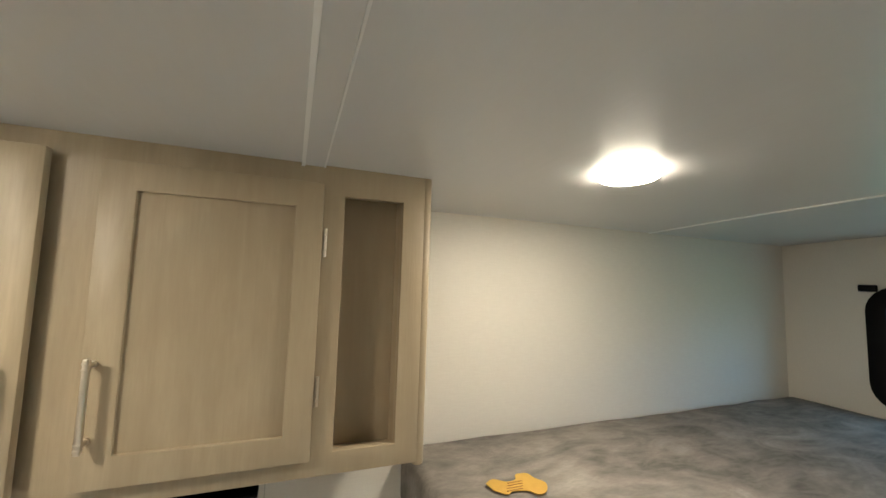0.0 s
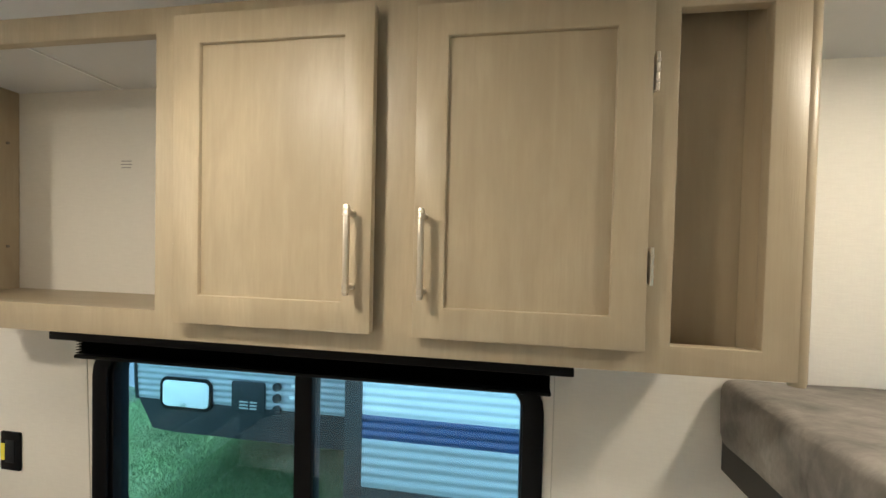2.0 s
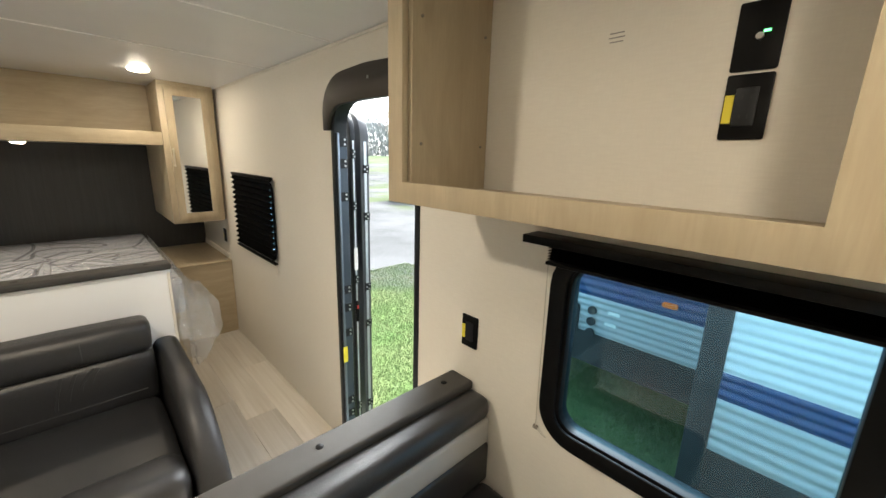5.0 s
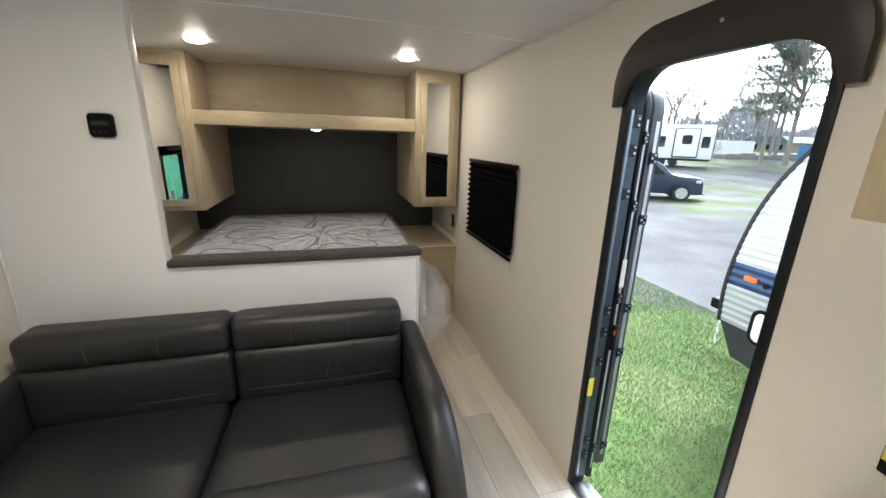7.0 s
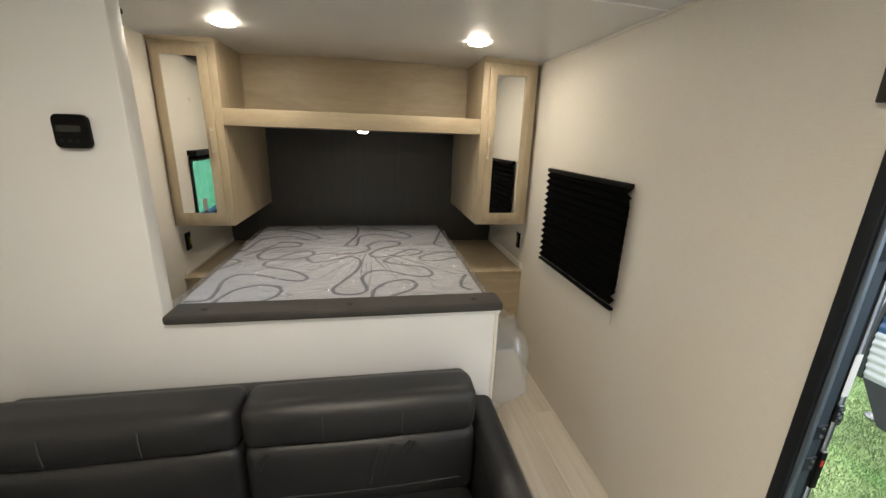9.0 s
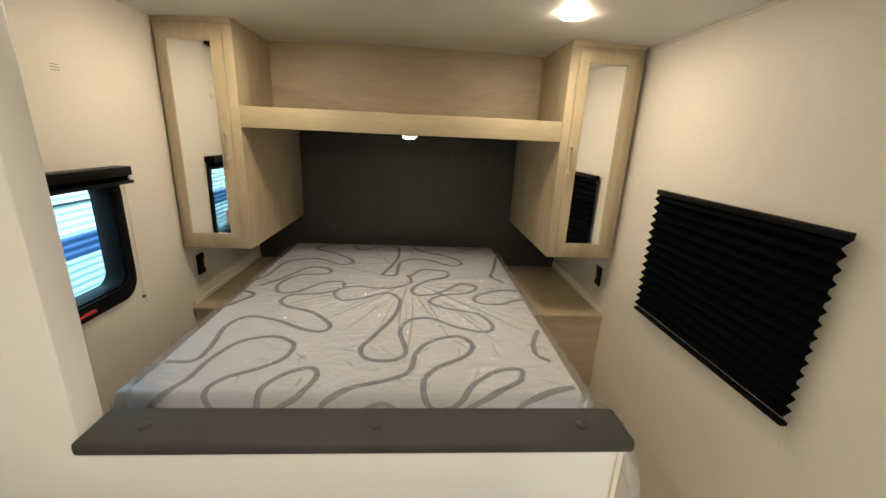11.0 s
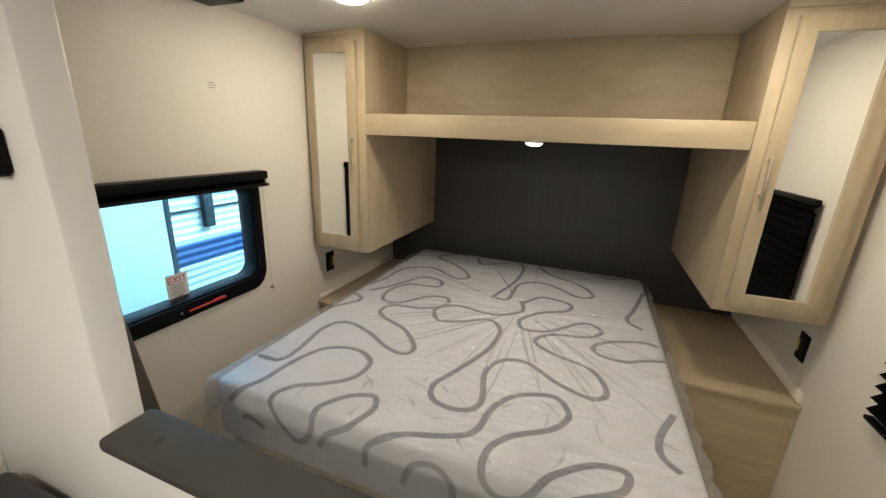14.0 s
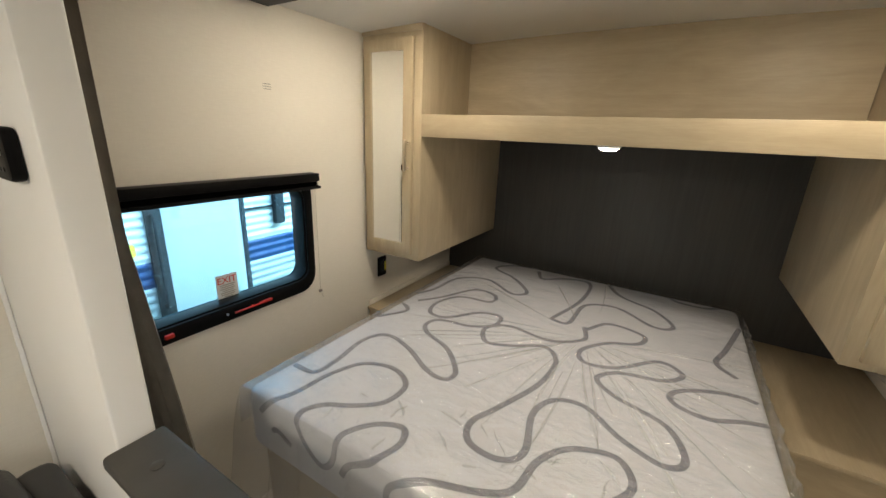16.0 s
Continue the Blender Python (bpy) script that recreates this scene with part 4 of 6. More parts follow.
def hang(edge, out, drop):
    """Film that falls from an edge of the top sheet."""
    rows = [edge]
    steps = 10
    for s in range(1, steps + 1):
        row = []
        for k, v in enumerate(edge):
            f = s / steps
            wob = 0.016 * noise.noise(Vector((k * 0.22, f * 1.5, out.x * 3 + out.y))) + 0.006 * noise.noise(Vector((k * 0.7, f * 4, 5)))
            row.append(bm.verts.new(v.co + out * (0.012 + (0.035 + 0.04 * out.x) * f + wob) + Vector((0, 0, -drop * f))))
        rows.append(row)
    for a, b in zip(rows, rows[1:]):
        for k in range(len(a) - 1):
            bm.faces.new((a[k], a[k + 1], b[k + 1], b[k]))


top_faces = len(bm.faces)
hang([grid[nx, j] for j in range(ny + 1)], Vector((1, 0, 0)), 0.36)
hang([grid[i, 0] for i in range(nx + 1)], Vector((0, -1, 0)), 0.17)
hang([grid[i, ny] for i in range(nx + 1)], Vector((0, 1, 0)), 0.17)
for k, fc in enumerate(bm.faces):
    fc.material_index = 1 if k >= top_faces else 0
w = part("sheet", bm, FILM, wr)
w.data.materials.append(FILM_HANG)
w.visible_shadow = False


def ridge(run, width, height):
    """A rounded fold that stands up along a line on the bed and fades out at both ends."""
    bm = bmesh.new()
    rows = []
    for i, p in enumerate(run):
        d = (run[min(i + 1, len(run) - 1)] - run[max(i - 1, 0)]).normalized()
        side = Vector((-d.y, d.x, 0))
        fade = math.sin(math.pi * (i + 0.25) / (len(run) - 0.5)) ** 0.6
        rows.append([bm.verts.new(p + side * width * fade * 0.5 * u + Vector((0, 0, height * fade * (1 - u * u)))) for u in (-1, -0.6, -0.2, 0.2, 0.6, 1)])
    for a, b in zip(rows, rows[1:]):
        for k in range(5):
            bm.faces.new((a[k], a[k + 1], b[k + 1], b[k]))
    return bm


rg = random.Random(9)
folds = []
for i in range(30):
    ang = radians(-82 + 164 * i / 25 + rg.uniform(-4, 4)) if i < 26 else radians(rg.uniform(100, 260))
    r0, r1 = rg.uniform(0.03, 0.30), rg.uniform(0.42, 0.92)
    bend = rg.uniform(-0.10, 0.10)
    run = []
    for k in range(17):
        q = r0 + (r1 - r0) * k / 16
        x, y = -4.43 + q * math.cos(ang + bend * k / 16), q * math.sin(ang + bend * k / 16)
        if MX0 + 0.02 < x < MX1 - 0.03 and MY0 + 0.02 < y < MY1 - 0.02:
            run.append(Vector((x, y, MZ + 0.0095)))
    folds.append((run, rg.uniform(0.005, 0.014), rg.uniform(0.002, 0.005)))
for i in range(26):
    x, y, ang = rg.uniform(-3.80, MX1 - 0.04), rg.uniform(MY0 + 0.25, MY1 - 0.06), rg.gauss(0.0, 0.7)
    ln = rg.uniform(0.03, 0.10)
    run = [Vector((min(MX1 - 0.025, x + ln * k / 6 * math.cos(ang)), y + ln * k / 6 * math.sin(ang) + 0.004 * math.sin(k + i), MZ + 0.008)) for k in range(7)]
    folds.append((run, rg.uniform(0.004, 0.010), rg.uniform(0.002, 0.005)))
for run, width, height in folds:
    if len(run) > 4:
        w = part("fold", ridge(run, width, height), FILM_FOLD, wr, "raised fold in the plastic")
        w.visible_shadow = False
# loose film bunched at the corner of the bed
bm = bmesh.new()
rows = []
for i in range(26):
    f = i / 25
    row = []
    for j in range(22):
        g = j / 21
        ang = g * 3.6 - 0.5
        rad = (0.05 + 0.10 * math.sin(math.pi * min(1, f * 1.05)) ** 0.8) * (1 + 0.25 * noise.noise(Vector((g * 5, f * 4, 7))))
        row.append(bm.verts.new((-3.40 + rad * math.cos(ang) * 1.1, 0.60 + rad * math.sin(ang) + 0.04 * noise.noise(Vector((f * 6, g * 6, 1))), 0.78 - 0.52 * f + 0.02 * noise.noise(Vector((g * 8, f * 2, 3))))))
    rows.append(row)
for a, b in zip(rows, rows[1:]):
    for k in range(len(a) - 1):
        bm.faces.new((a[k], a[k + 1], b[k + 1], b[k]))
w = part("loose_end", bm, FILM_HANG, wr, "crumpled milky loose end of the wrap")
w.visible_shadow = False

# curtain gathered behind the partition
bm = bmesh.new()
rows = []
for i in range(30):
    z = 2.004 - 1.50 * i / 29
    flare = max(0.0, 1.31 - z)
    edge = -0.895 + 0.34 * flare - 0.06 * flare * flare
    row = []
    for j in range(40):
        y = -1.075 + (edge + 1.075) * j / 39
        row.append(bm.verts.new((-3.250 + 0.012 * math.sin(j * 0.95 + 0.3 * math.sin(z * 3)), y, z)))
    rows.append(row)
for a, b in zip(rows, rows[1:]):
    for k in range(39):
        bm.faces.new((a[k], a[k + 1], b[k + 1], b[k]))
bmesh.ops.solidify(bm, geom=bm.faces[:], thickness=0.002)
cu = thing("privacy_curtain", (-3.25, -0.98, 0.5), "taupe privacy curtain gathered behind the partition", "curtain")
part("cloth", bm, CURTAIN, cu)
part("track", boxes((-3.263, -3.237, S + 0.01, -0.87, 2.006, 2.026), bevel=0.002), WHITE, cu)

# thermostat on the partition
th = thing("thermostat", (-3.089, -0.738, 1.531), "black wall thermostat with small display on the partition", "thermostat")
part("case", slab(rounded(-0.780, -0.697, 1.487, 1.575, 0.016), [], "x", -3.0815, -3.060, 0.006), BLACK, th)
part("display", boxes((-3.0602, -3.0588, -0.768, -0.712, 1.530, 1.546)), DARK_GLASS, th, "dark display strip")
bm = bmesh.new()
for y in (-0.760, -0.742, -0.724):
    join(bm, boxes((-3.0602, -3.0585, y - 0.005, y + 0.005, 1.503, 1.511), bevel=0.001, segs=1))
part("buttons", bm, BLACK_METAL, th)

# ---- sofa ----
so = thing("sofa", (-2.62, -0.33, 0), "charcoal leatherette two-seat sofa against the half wall", "sofa")
part("frame", boxes((-3.06, -2.24, -1.05, 0.368, 0.0, 0.28), bevel=0.015), LEATHER, so)
part("back_frame", boxes((-3.062, -2.975, -1.05, 0.368, 0.28, 0.745), bevel=0.03, segs=3), LEATHER, so)
for y0, y1, sd, front in ((-1.058, -0.350, 1, -0.372), (-0.344, 0.362, 2, -0.366)):
    mid = (y0 + y1) / 2
    bk = part("back_cushion", pillow(-2.99, -2.835, y0, y1, 0.40, 0.656, 0.034, 6, (0.016, 0.0, 0.0), 0.004, sd), LEATHER, so)
    part("upper_roll", pillow(-2.985, -2.838, y0 + 0.002, y1 - 0.002, 0.643, 0.790, 0.034, 6, (0.016, 0.003, 0.003), 0.004, sd + 4), LEATHER, bk, "padded head roll")
    for f in (0.33, 0.66):
        y = y0 + (y1 - y0) * f
        part("stitching", strip([(-2.838 + 0.018 * (1 - ((z - 0.718) / 0.085) ** 2) * (1 - (2 * f - 1) ** 2) - 0.001, y, z) for z in [0.675 + 0.0085 * i for i in range(11)]], 0.004, 0.0022, Vector((1, 0, 0))), STITCH, bk)
    part("stitching", strip([(-2.836 + 0.014 * (1 - (2 * (y - mid) / (y1 - y0)) ** 2) * 0.7 + 0.002, y, 0.475) for y in [y0 + 0.05 + (y1 - y0 - 0.1) * i / 16 for i in range(17)]], 0.004, 0.0022, Vector((1, 0, 0))), STITCH, bk)
    s0, s1 = (y0, front) if sd == 1 else (front, y1)
    st = part("seat_cushion", pillow(-2.88, -2.215, s0, s1, 0.262, 0.424, 0.05, 6, (0.012, 0.0, 0.014), 0.004, sd + 8), LEATHER, so)
    part("front_roll", pillow(-2.40, -2.195, s0, s1, 0.240, 0.434, 0.06, 5, (0.01, 0, 0.008), 0.003, sd + 12), LEATHER, st, "padded front roll")
for y, z0, z1, lean in ((0.02, 0.50, 0.63, 0.03), (0.06, 0.53, 0.635, 0.035), (0.10, 0.56, 0.64, 0.05), (-0.30, 0.585, 0.635, 0.03), (0.135, 0.575, 0.635, 0.03)):
    run = []
    for k in range(9):
        f = k / 8
        yy, z = y + lean * f ** 1.4, z0 + (z1 - z0) * f
        bulge = 0.016 * (1 - ((yy - 0.0155) / 0.3465) ** 2) * max(0.0, 1 - ((z - 0.528) / 0.128) ** 2)
        run.append((-2.836 + bulge, yy, z))
    part("crease", strip(run, 0.013, 0.0032, Vector((1, 0, 0))), LEATHER, so, "soft crease in the leatherette")


def sofa_arm(y0, y1):
    """An arm that slopes and rounds down towards the front."""
    bm = bmesh.new()
    rings = []
    for i in range(15):
        f = i / 14
        x = -3.05 + 0.86 * f
        top = 0.615 - 0.02 * f - 0.24 * max(0, (f - 0.62) / 0.38) ** 2.2
        c = rounded(y0, y1, -0.01, top, 0.045, 5, (0, 0, 1, 1))
        rings.append([bm.verts.new((x, u, v)) for u, v in c])
    for a, b in zip(rings, rings[1:]):
        for k in range(len(a)):
            bm.faces.new((a[k], a[(k + 1) % len(a)], b[(k + 1) % len(b)], b[k]))
    bm.faces.new(rings[0])
    bm.faces.new(rings[-1][::-1])
    return part("arm", bm, LEATHER, so)


sofa_arm(0.372, 0.482)
sofa_arm(-1.150, -1.055)
for x in (-2.98, -2.30):
    for y in (-1.0, 0.32):
        part("foot", lathe([(0.02, FL), (0.025, 0.06)], (x, y, 0), 12), BLACK, so)

# ---- dinette bench by the entry ----
be = thing("dinette_bench", (-1.40, 0.70, 0), "dark vinyl dinette bench with grey stripe beside the entry", "bench")
part("base", boxes((-1.655, -1.02, 0.30, N - 0.002, FL, 0.30), bevel=0.004), WOOD_V, be)
part("back_board", boxes((-1.660, -1.575, 0.292, N - 0.002, 0.302, 0.752), bevel=0.004), WOOD_V, be)
part("top_cap", boxes((-1.668, -1.562, 0.285, N - 0.002, 0.753, 0.787), bevel=0.010, segs=3), CAP, be, "dark grey padded cap with screw covers")
for y in (0.575, 1.03):
    part("screw_cover", lathe([(0.011, 0), (0.011, 0.002), (0.006, 0.005), (0.0, 0.0055)], (-1.622, y, 0.7865), 14), BLACK, be)
bc = part("back_cushion", pillow(-1.572, -1.475, 0.300, N - 0.004, 0.685, 0.768, 0.03, 4, (0.006, 0, 0.0)), LEATHER, be, "rounded charcoal top roll of the backrest")
part("stripe", pillow(-1.572, -1.478, 0.300, N - 0.004, 0.590, 0.688, 0.012, 4, (0.004, 0, 0)), GREY_VINYL, be, "light grey vinyl stripe")
part("lower_back", pillow(-1.572, -1.474, 0.300, N - 0.004, 0.440, 0.593, 0.014, 4, (0.006, 0, 0)), LEATHER, be)
part("seat_cushion", pillow(-1.500, -1.00, 0.300, N - 0.004, 0.302, 0.438, 0.035, 5, (0.01, 0, 0.01)), LEATHER, be)

# ---- bunk ----
bu = thing("bunk", (1.2, 0.5, 1.10), "upper bunk with a dark board across the end of the trailer", "bunk")
part("deck", boxes((0.352, E - 0.002, -0.25, N - 0.002, 1.135, 1.185), bevel=0.004), HEADBOARD, bu)
part("side_board", boxes((0.334, 0.351, -0.25, N - 0.002, 1.125, 1.255), bevel=0.003), CAP, bu, "dark grey bunk side board")
mb = thing("bunk_mattress", (1.2, 0.5, 1.186), "mottled grey velour bunk mattress", "mattress")
part("block", pillow(0.318, E - 0.01, -0.24, N - 0.006, 1.187, 1.338, 0.030, 14, (0, 0, 0.004), 0.006, 3), PLUSH, mb)
tg = spline([(0.44, 0.86), (0.47, 0.875), (0.50, 0.85), (0.53, 0.855), (0.545, 0.88), (0.58, 0.875), (0.585, 0.845), (0.60, 0.81), (0.575, 0.77), (0.545, 0.765), (0.53, 0.79), (0.49, 0.80), (0.47, 0.79), (0.445, 0.82)], 4)
bm = slab([(0.445 + (p.x - 0.44) * 0.85, 0.80 + (p.y - 0.82) * 0.8) for p in tg], [], "z", 1.3435, 1.345)
tgo = thing("hang_tag", (0.50, 0.80, 1.347), "yellow shaped card tag lying on the bunk mattress", "tag")
part("card", bm, YELLOW, tgo)
bm = bmesh.new()
for k in range(4):
    join(bm, boxes((0.475 + 0.006 * k, 0.515 + 0.006 * k, 0.785 + 0.010 * k, 0.788 + 0.010 * k, 1.3451, 1.3456)))
part("print", bm, material("brown_print", (0.25, 0.12, 0.02), 0.7), tgo, "brown printed lines")
ra = thing("window_stay", (E - 0.02, 0.80, 1.38), "black latch on the bunk window frame", "latch")
part("lever", boxes((E - 0.03, E - 0.014, 0.80, 0.855, 1.815, 1.842), bevel=0.004), BLACK, ra)

# ---- entry door ----
hd = thing("door_header", (-2.19, N - 0.03, 1.65), "dark brown arched trim over the entry door", "trim", kind="structure")
outer = [(-2.552, 1.650), (-2.553, 1.735)] + [(-2.36 - 0.19 * math.cos(radians(q)), 1.735 + 0.155 * math.sin(radians(q))) for q in range(15, 91, 15)]
outer += [(-2.19, 1.897)] + [(-2.02 + 0.19 * math.sin(radians(q)), 1.735 + 0.155 * math.cos(radians(q))) for q in range(0, 76, 15)] + [(-1.827, 1.735), (-1.828, 1.650)]
inner = [(-1.868, 1.650)] + [(-2.00 + 0.13 * math.cos(radians(q)), 1.650 + 0.108 * math.sin(radians(q))) for q in range(15, 91, 15)]
inner += [(-2.19, 1.763)] + [(-2.38 - 0.13 * math.sin(radians(q)), 1.650 + 0.108 * math.cos(radians(q))) for q in range(0, 76, 15)] + [(-2.512, 1.650)]
part("arch", slab(outer + inner, [], "y", N - 0.028, N - 0.0065, 0.003), material("dark_brown_plastic", (0.022, 0.017, 0.014), 0.45, spots=[(12, (0.03, 0.024, 0.02), 0.5, (1, 1, 1))]), hd)
part("screw", rod(((-2.16, N - 0.031, 1.84), (-2.16, N - 0.027, 1.84)), r=0.006), STEEL, hd)
dj = thing("door_frame", (-2.19, N, 0), "black metal frame of the entry door", "door frame", kind="structure")
part("jamb", slab(rounded(-2.520, -1.866, FL + 0.002, 1.82, 0.14, 8, (0, 0, 1, 1)), [[(u, v + 0.012 if v < 0.1 else v) for u, v in rounded(-2.490, -1.892, FL + 0.002, 1.775, 0.12, 8, (0, 0, 1, 1))]], "y", N - 0.006, N + T + 0.012, 0.002), BLACK_METAL, dj)
part("sill", boxes((-2.49, -1.892, N - 0.01, N + T + 0.04, FL - 0.02, FL + 0.012), bevel=0.003), STEEL, dj, "metal door sill")


ALUMINIUM = material("pale_aluminium", (0.62, 0.66, 0.72), 0.35, 0.7, spots=[(20, (0.50, 0.54, 0.60), 0.5, (1, 1, 0.2))])


def door_leaf(name, label, hinge, angle, y_off, glazed, heights):
    """A tall leaf with a rounded top, swung outwards about a hinge line."""
    w, h, th = 0.60, 1.76, (0.050 if not glazed else 0.026)
    ob = thing(name, hinge, label, "door", kind="structure")
    outline = rounded(0.0, w, FL + 0.02, h, 0.12, 8, (0, 0, 1, 1))
    if glazed:
        holes = [rounded(0.045, w - 0.045, 0.06, 0.84, 0.02, 3), rounded(0.045, w - 0.045, 0.92, h - 0.045, 0.09, 6, (0, 0, 1, 1))]
        bm = slab(outline, holes, "y", y_off, y_off + th, 0.003)
    else:
        bm = slab(outline, [rounded(0.16, w - 0.10, 1.0, 1.52, 0.05)], "y", y_off, y_off + th, 0.004)
    turn = Matrix.Rotation(radians(angle), 4, "Z")
    base = Vector(hinge)

    def fix(b):
        bmesh.ops.transform(b, matrix=Matrix.Translation(base) @ turn, verts=b.verts[:])
        return b

    part("leaf", fix(bm), BLACK_METAL if glazed else material("door_skin", (0.05, 0.055, 0.065), 0.4, spots=[(20, (0.07, 0.075, 0.085), 0.4, (1, 1, 1))]), ob)
    if glazed:
        p = part("screen", fix(boxes((0.045, w - 0.045, y_off + 0.010, y_off + 0.012, 0.92, h - 0.045))), glass("fly_screen", (0.45, 0.47, 0.5)), ob, "dark fly screen")
        q = part("lower_panel", fix(boxes((0.045, w - 0.045, y_off + 0.010, y_off + 0.012, 0.06, 0.84))), glass("clear_panel", (0.85, 0.9, 0.93)), ob, "clear lower panel")
        p.visible_shadow = q.visible_shadow = False
        part("slide_bar", fix(boxes((0.04, w - 0.04, y_off - 0.012, y_off + 0.0, 0.84, 0.92), bevel=0.004)), BLACK, ob)
    else:
        p = part("pane", fix(boxes((0.155, w - 0.095, y_off + 0.012, y_off + 0.016, 0.99, 1.53))), DARK_GLASS, ob, "dark door window")
        part("grab", fix(rod(((w - 0.06, y_off - 0.05, 0.95), (w - 0.06, y_off - 0.05, 1.25)), ((w - 0.06, y_off, 0.95), (w - 0.06, y_off - 0.05, 0.95)), ((w - 0.06, y_off, 1.25), (w - 0.06, y_off - 0.05, 1.25)), r=0.010)), STEEL, ob, "pale grab handle")
    mid = y_off + th / 2
    part("edge_strip", fix(boxes((-0.0035, -0.0005, mid - th * 0.20, mid + th * 0.12, 0.02, 1.61), bevel=0.001, segs=1)), ALUMINIUM, ob, "pale aluminium strip along the hinge edge")
    for z in heights:
        hg = part("hinge", fix(boxes((-0.0065, -0.0005, y_off + 0.002, y_off + th * 0.72, z - 0.021, z + 0.021), bevel=0.001, segs=1)), BLACK_METAL, ob)
        part("knuckle", fix(rod(((-0.006, y_off + th * 0.72, z - 0.024), (-0.006, y_off + th * 0.72, z + 0.024)), r=0.004)), BLACK_METAL, hg)
        for dy, dz in ((0.3, 0.012), (0.3, -0.012), (0.58, 0.0)):
            part("rivet", fix(rod(((-0.0075, y_off + th * dy, z + dz), (-0.0105, y_off + th * dy, z + dz)), r=0.0042, segs=8)), STEEL, hg)
    return ob, fix


sd, fix_s = door_leaf("door_screen", "black screen door folded back outside", (-2.503, N + 0.082, 0.0), 176, -0.030, True, (1.545, 1.29, 0.90, 0.72, 0.14))
door_leaf("door_entry", "dark entry door folded back outside", (-2.565, N + 0.130, 0.0), 177, -0.098, False, (1.47, 1.22, 0.82, 0.60, 0.08))
part("label", fix_s(boxes((-0.0050, -0.0036, -0.028, -0.008, 0.95, 1.07))), WHITE, sd, "pale paper label")
part("lock", fix_s(boxes((-0.012, -0.0036, -0.027, -0.008, 0.66, 0.78), bevel=0.003)), BLACK, sd, "small black latch with a red mark")
part("mark", fix_s(boxes((-0.0128, -0.0121, -0.022, -0.013, 0.735, 0.755))), RED, sd, "red mark on the latch")
part("reveal_plate", boxes((-2.4895, -2.4865, N + 0.017, N + 0.060, 0.0, 1.62), bevel=0.001, segs=1), material("blue_grey_metal", (0.07, 0.09, 0.115), 0.4, 0.5, spots=[(14, (0.05, 0.065, 0.085), 0.5, (1, 1, 0.2))]), dj, "blue-grey metal plate in the reveal")
for z in (1.60, 1.50, 1.34, 0.86, 0.76, 0.62, 0.21, 0.13):
    hp = part("hinge_plate", boxes((-2.486, -2.481, N + 0.018, N + 0.058, z - 0.022, z + 0.022), bevel=0.001, segs=1), BLACK_METAL, dj)
    for dz in (-0.011, 0.011):
        part("rivet", rod(((-2.481, N + 0.044, z + dz), (-2.4775, N + 0.044, z + dz)), r=0.005, segs=8), STEEL, hp)
part("edge_channel", boxes((-2.489, -2.478, N + 0.004, N + 0.016, 0.02, 1.64), bevel=0.002), material("aluminium_channel", (0.20, 0.24, 0.29), 0.35, 0.6, spots=[(20, (0.14, 0.17, 0.21), 0.5, (1, 1, 0.2))]), dj, "blue-grey aluminium channel in the reveal")
part("label", boxes((-2.4775, -2.4765, N - 0.003, N + 0.022, 0.455, 0.545)), YELLOW_TAPE, dj, "yellow warning label")

# rain on the exit window
rr = np.random.RandomState(5)
verts, faces = [], []
for i in range(1700):
    x, z, q = rr.uniform(-3.965, -3.335), rr.uniform(0.945, 1.33), rr.uniform(0.0008, 0.0024)
    y = S - 0.0705
    k = len(verts)
    verts += [(x - q, y, z), (x + q, y, z), (x, y, z - q * 1.3), (x, y, z + q), (x, y - q * 0.6, z)]
    faces += [(k, k + 3, k + 4), (k + 3, k + 1, k + 4), (k + 1, k + 2, k + 4), (k + 2, k, k + 4)]
me = bpy.data.meshes.new("rain_drops")
me.from_pydata(verts, [], faces)
me.materials.append(film("water_drop", 0.5))
tagged(new("rain_drops", me), "fine rain drops on the outside of the glass", "rain drops", kind="stuff")

sp = thing("ceiling_speaker", (-3.79, -1.06, CEIL), "dark rectangular speaker under the ceiling above the window", "speaker")
part("case", boxes((-3.893, -3.69, -1.150, -0.985, 2.001, 2.022), bevel=0.003), BLACK, sp)
part("grille", boxes((-3.884, -3.699, -1.141, -0.994, 1.9975, 2.0015), bevel=0.0015), SKIRT, sp, "dark grey-brown grille")

# ---- outside ----
bm = bmesh.new()


def ground_at(x, y):
    """The drive is level by the trailers and climbs gently beyond it."""
    f = max(0.0, min(1.0, (y - x - 44) / 66))
    return GROUND + 2.0 * f


bmesh.ops.create_grid(bm, x_segments=130, y_segments=130, size=300)
for v in bm.verts:
    v.co.z = ground_at(v.co.x, v.co.y)
solo("ground", bm, ground_material(), (0, 0, GROUND), "lawn and wet gravel drive between the trailers", "ground", kind="structure")


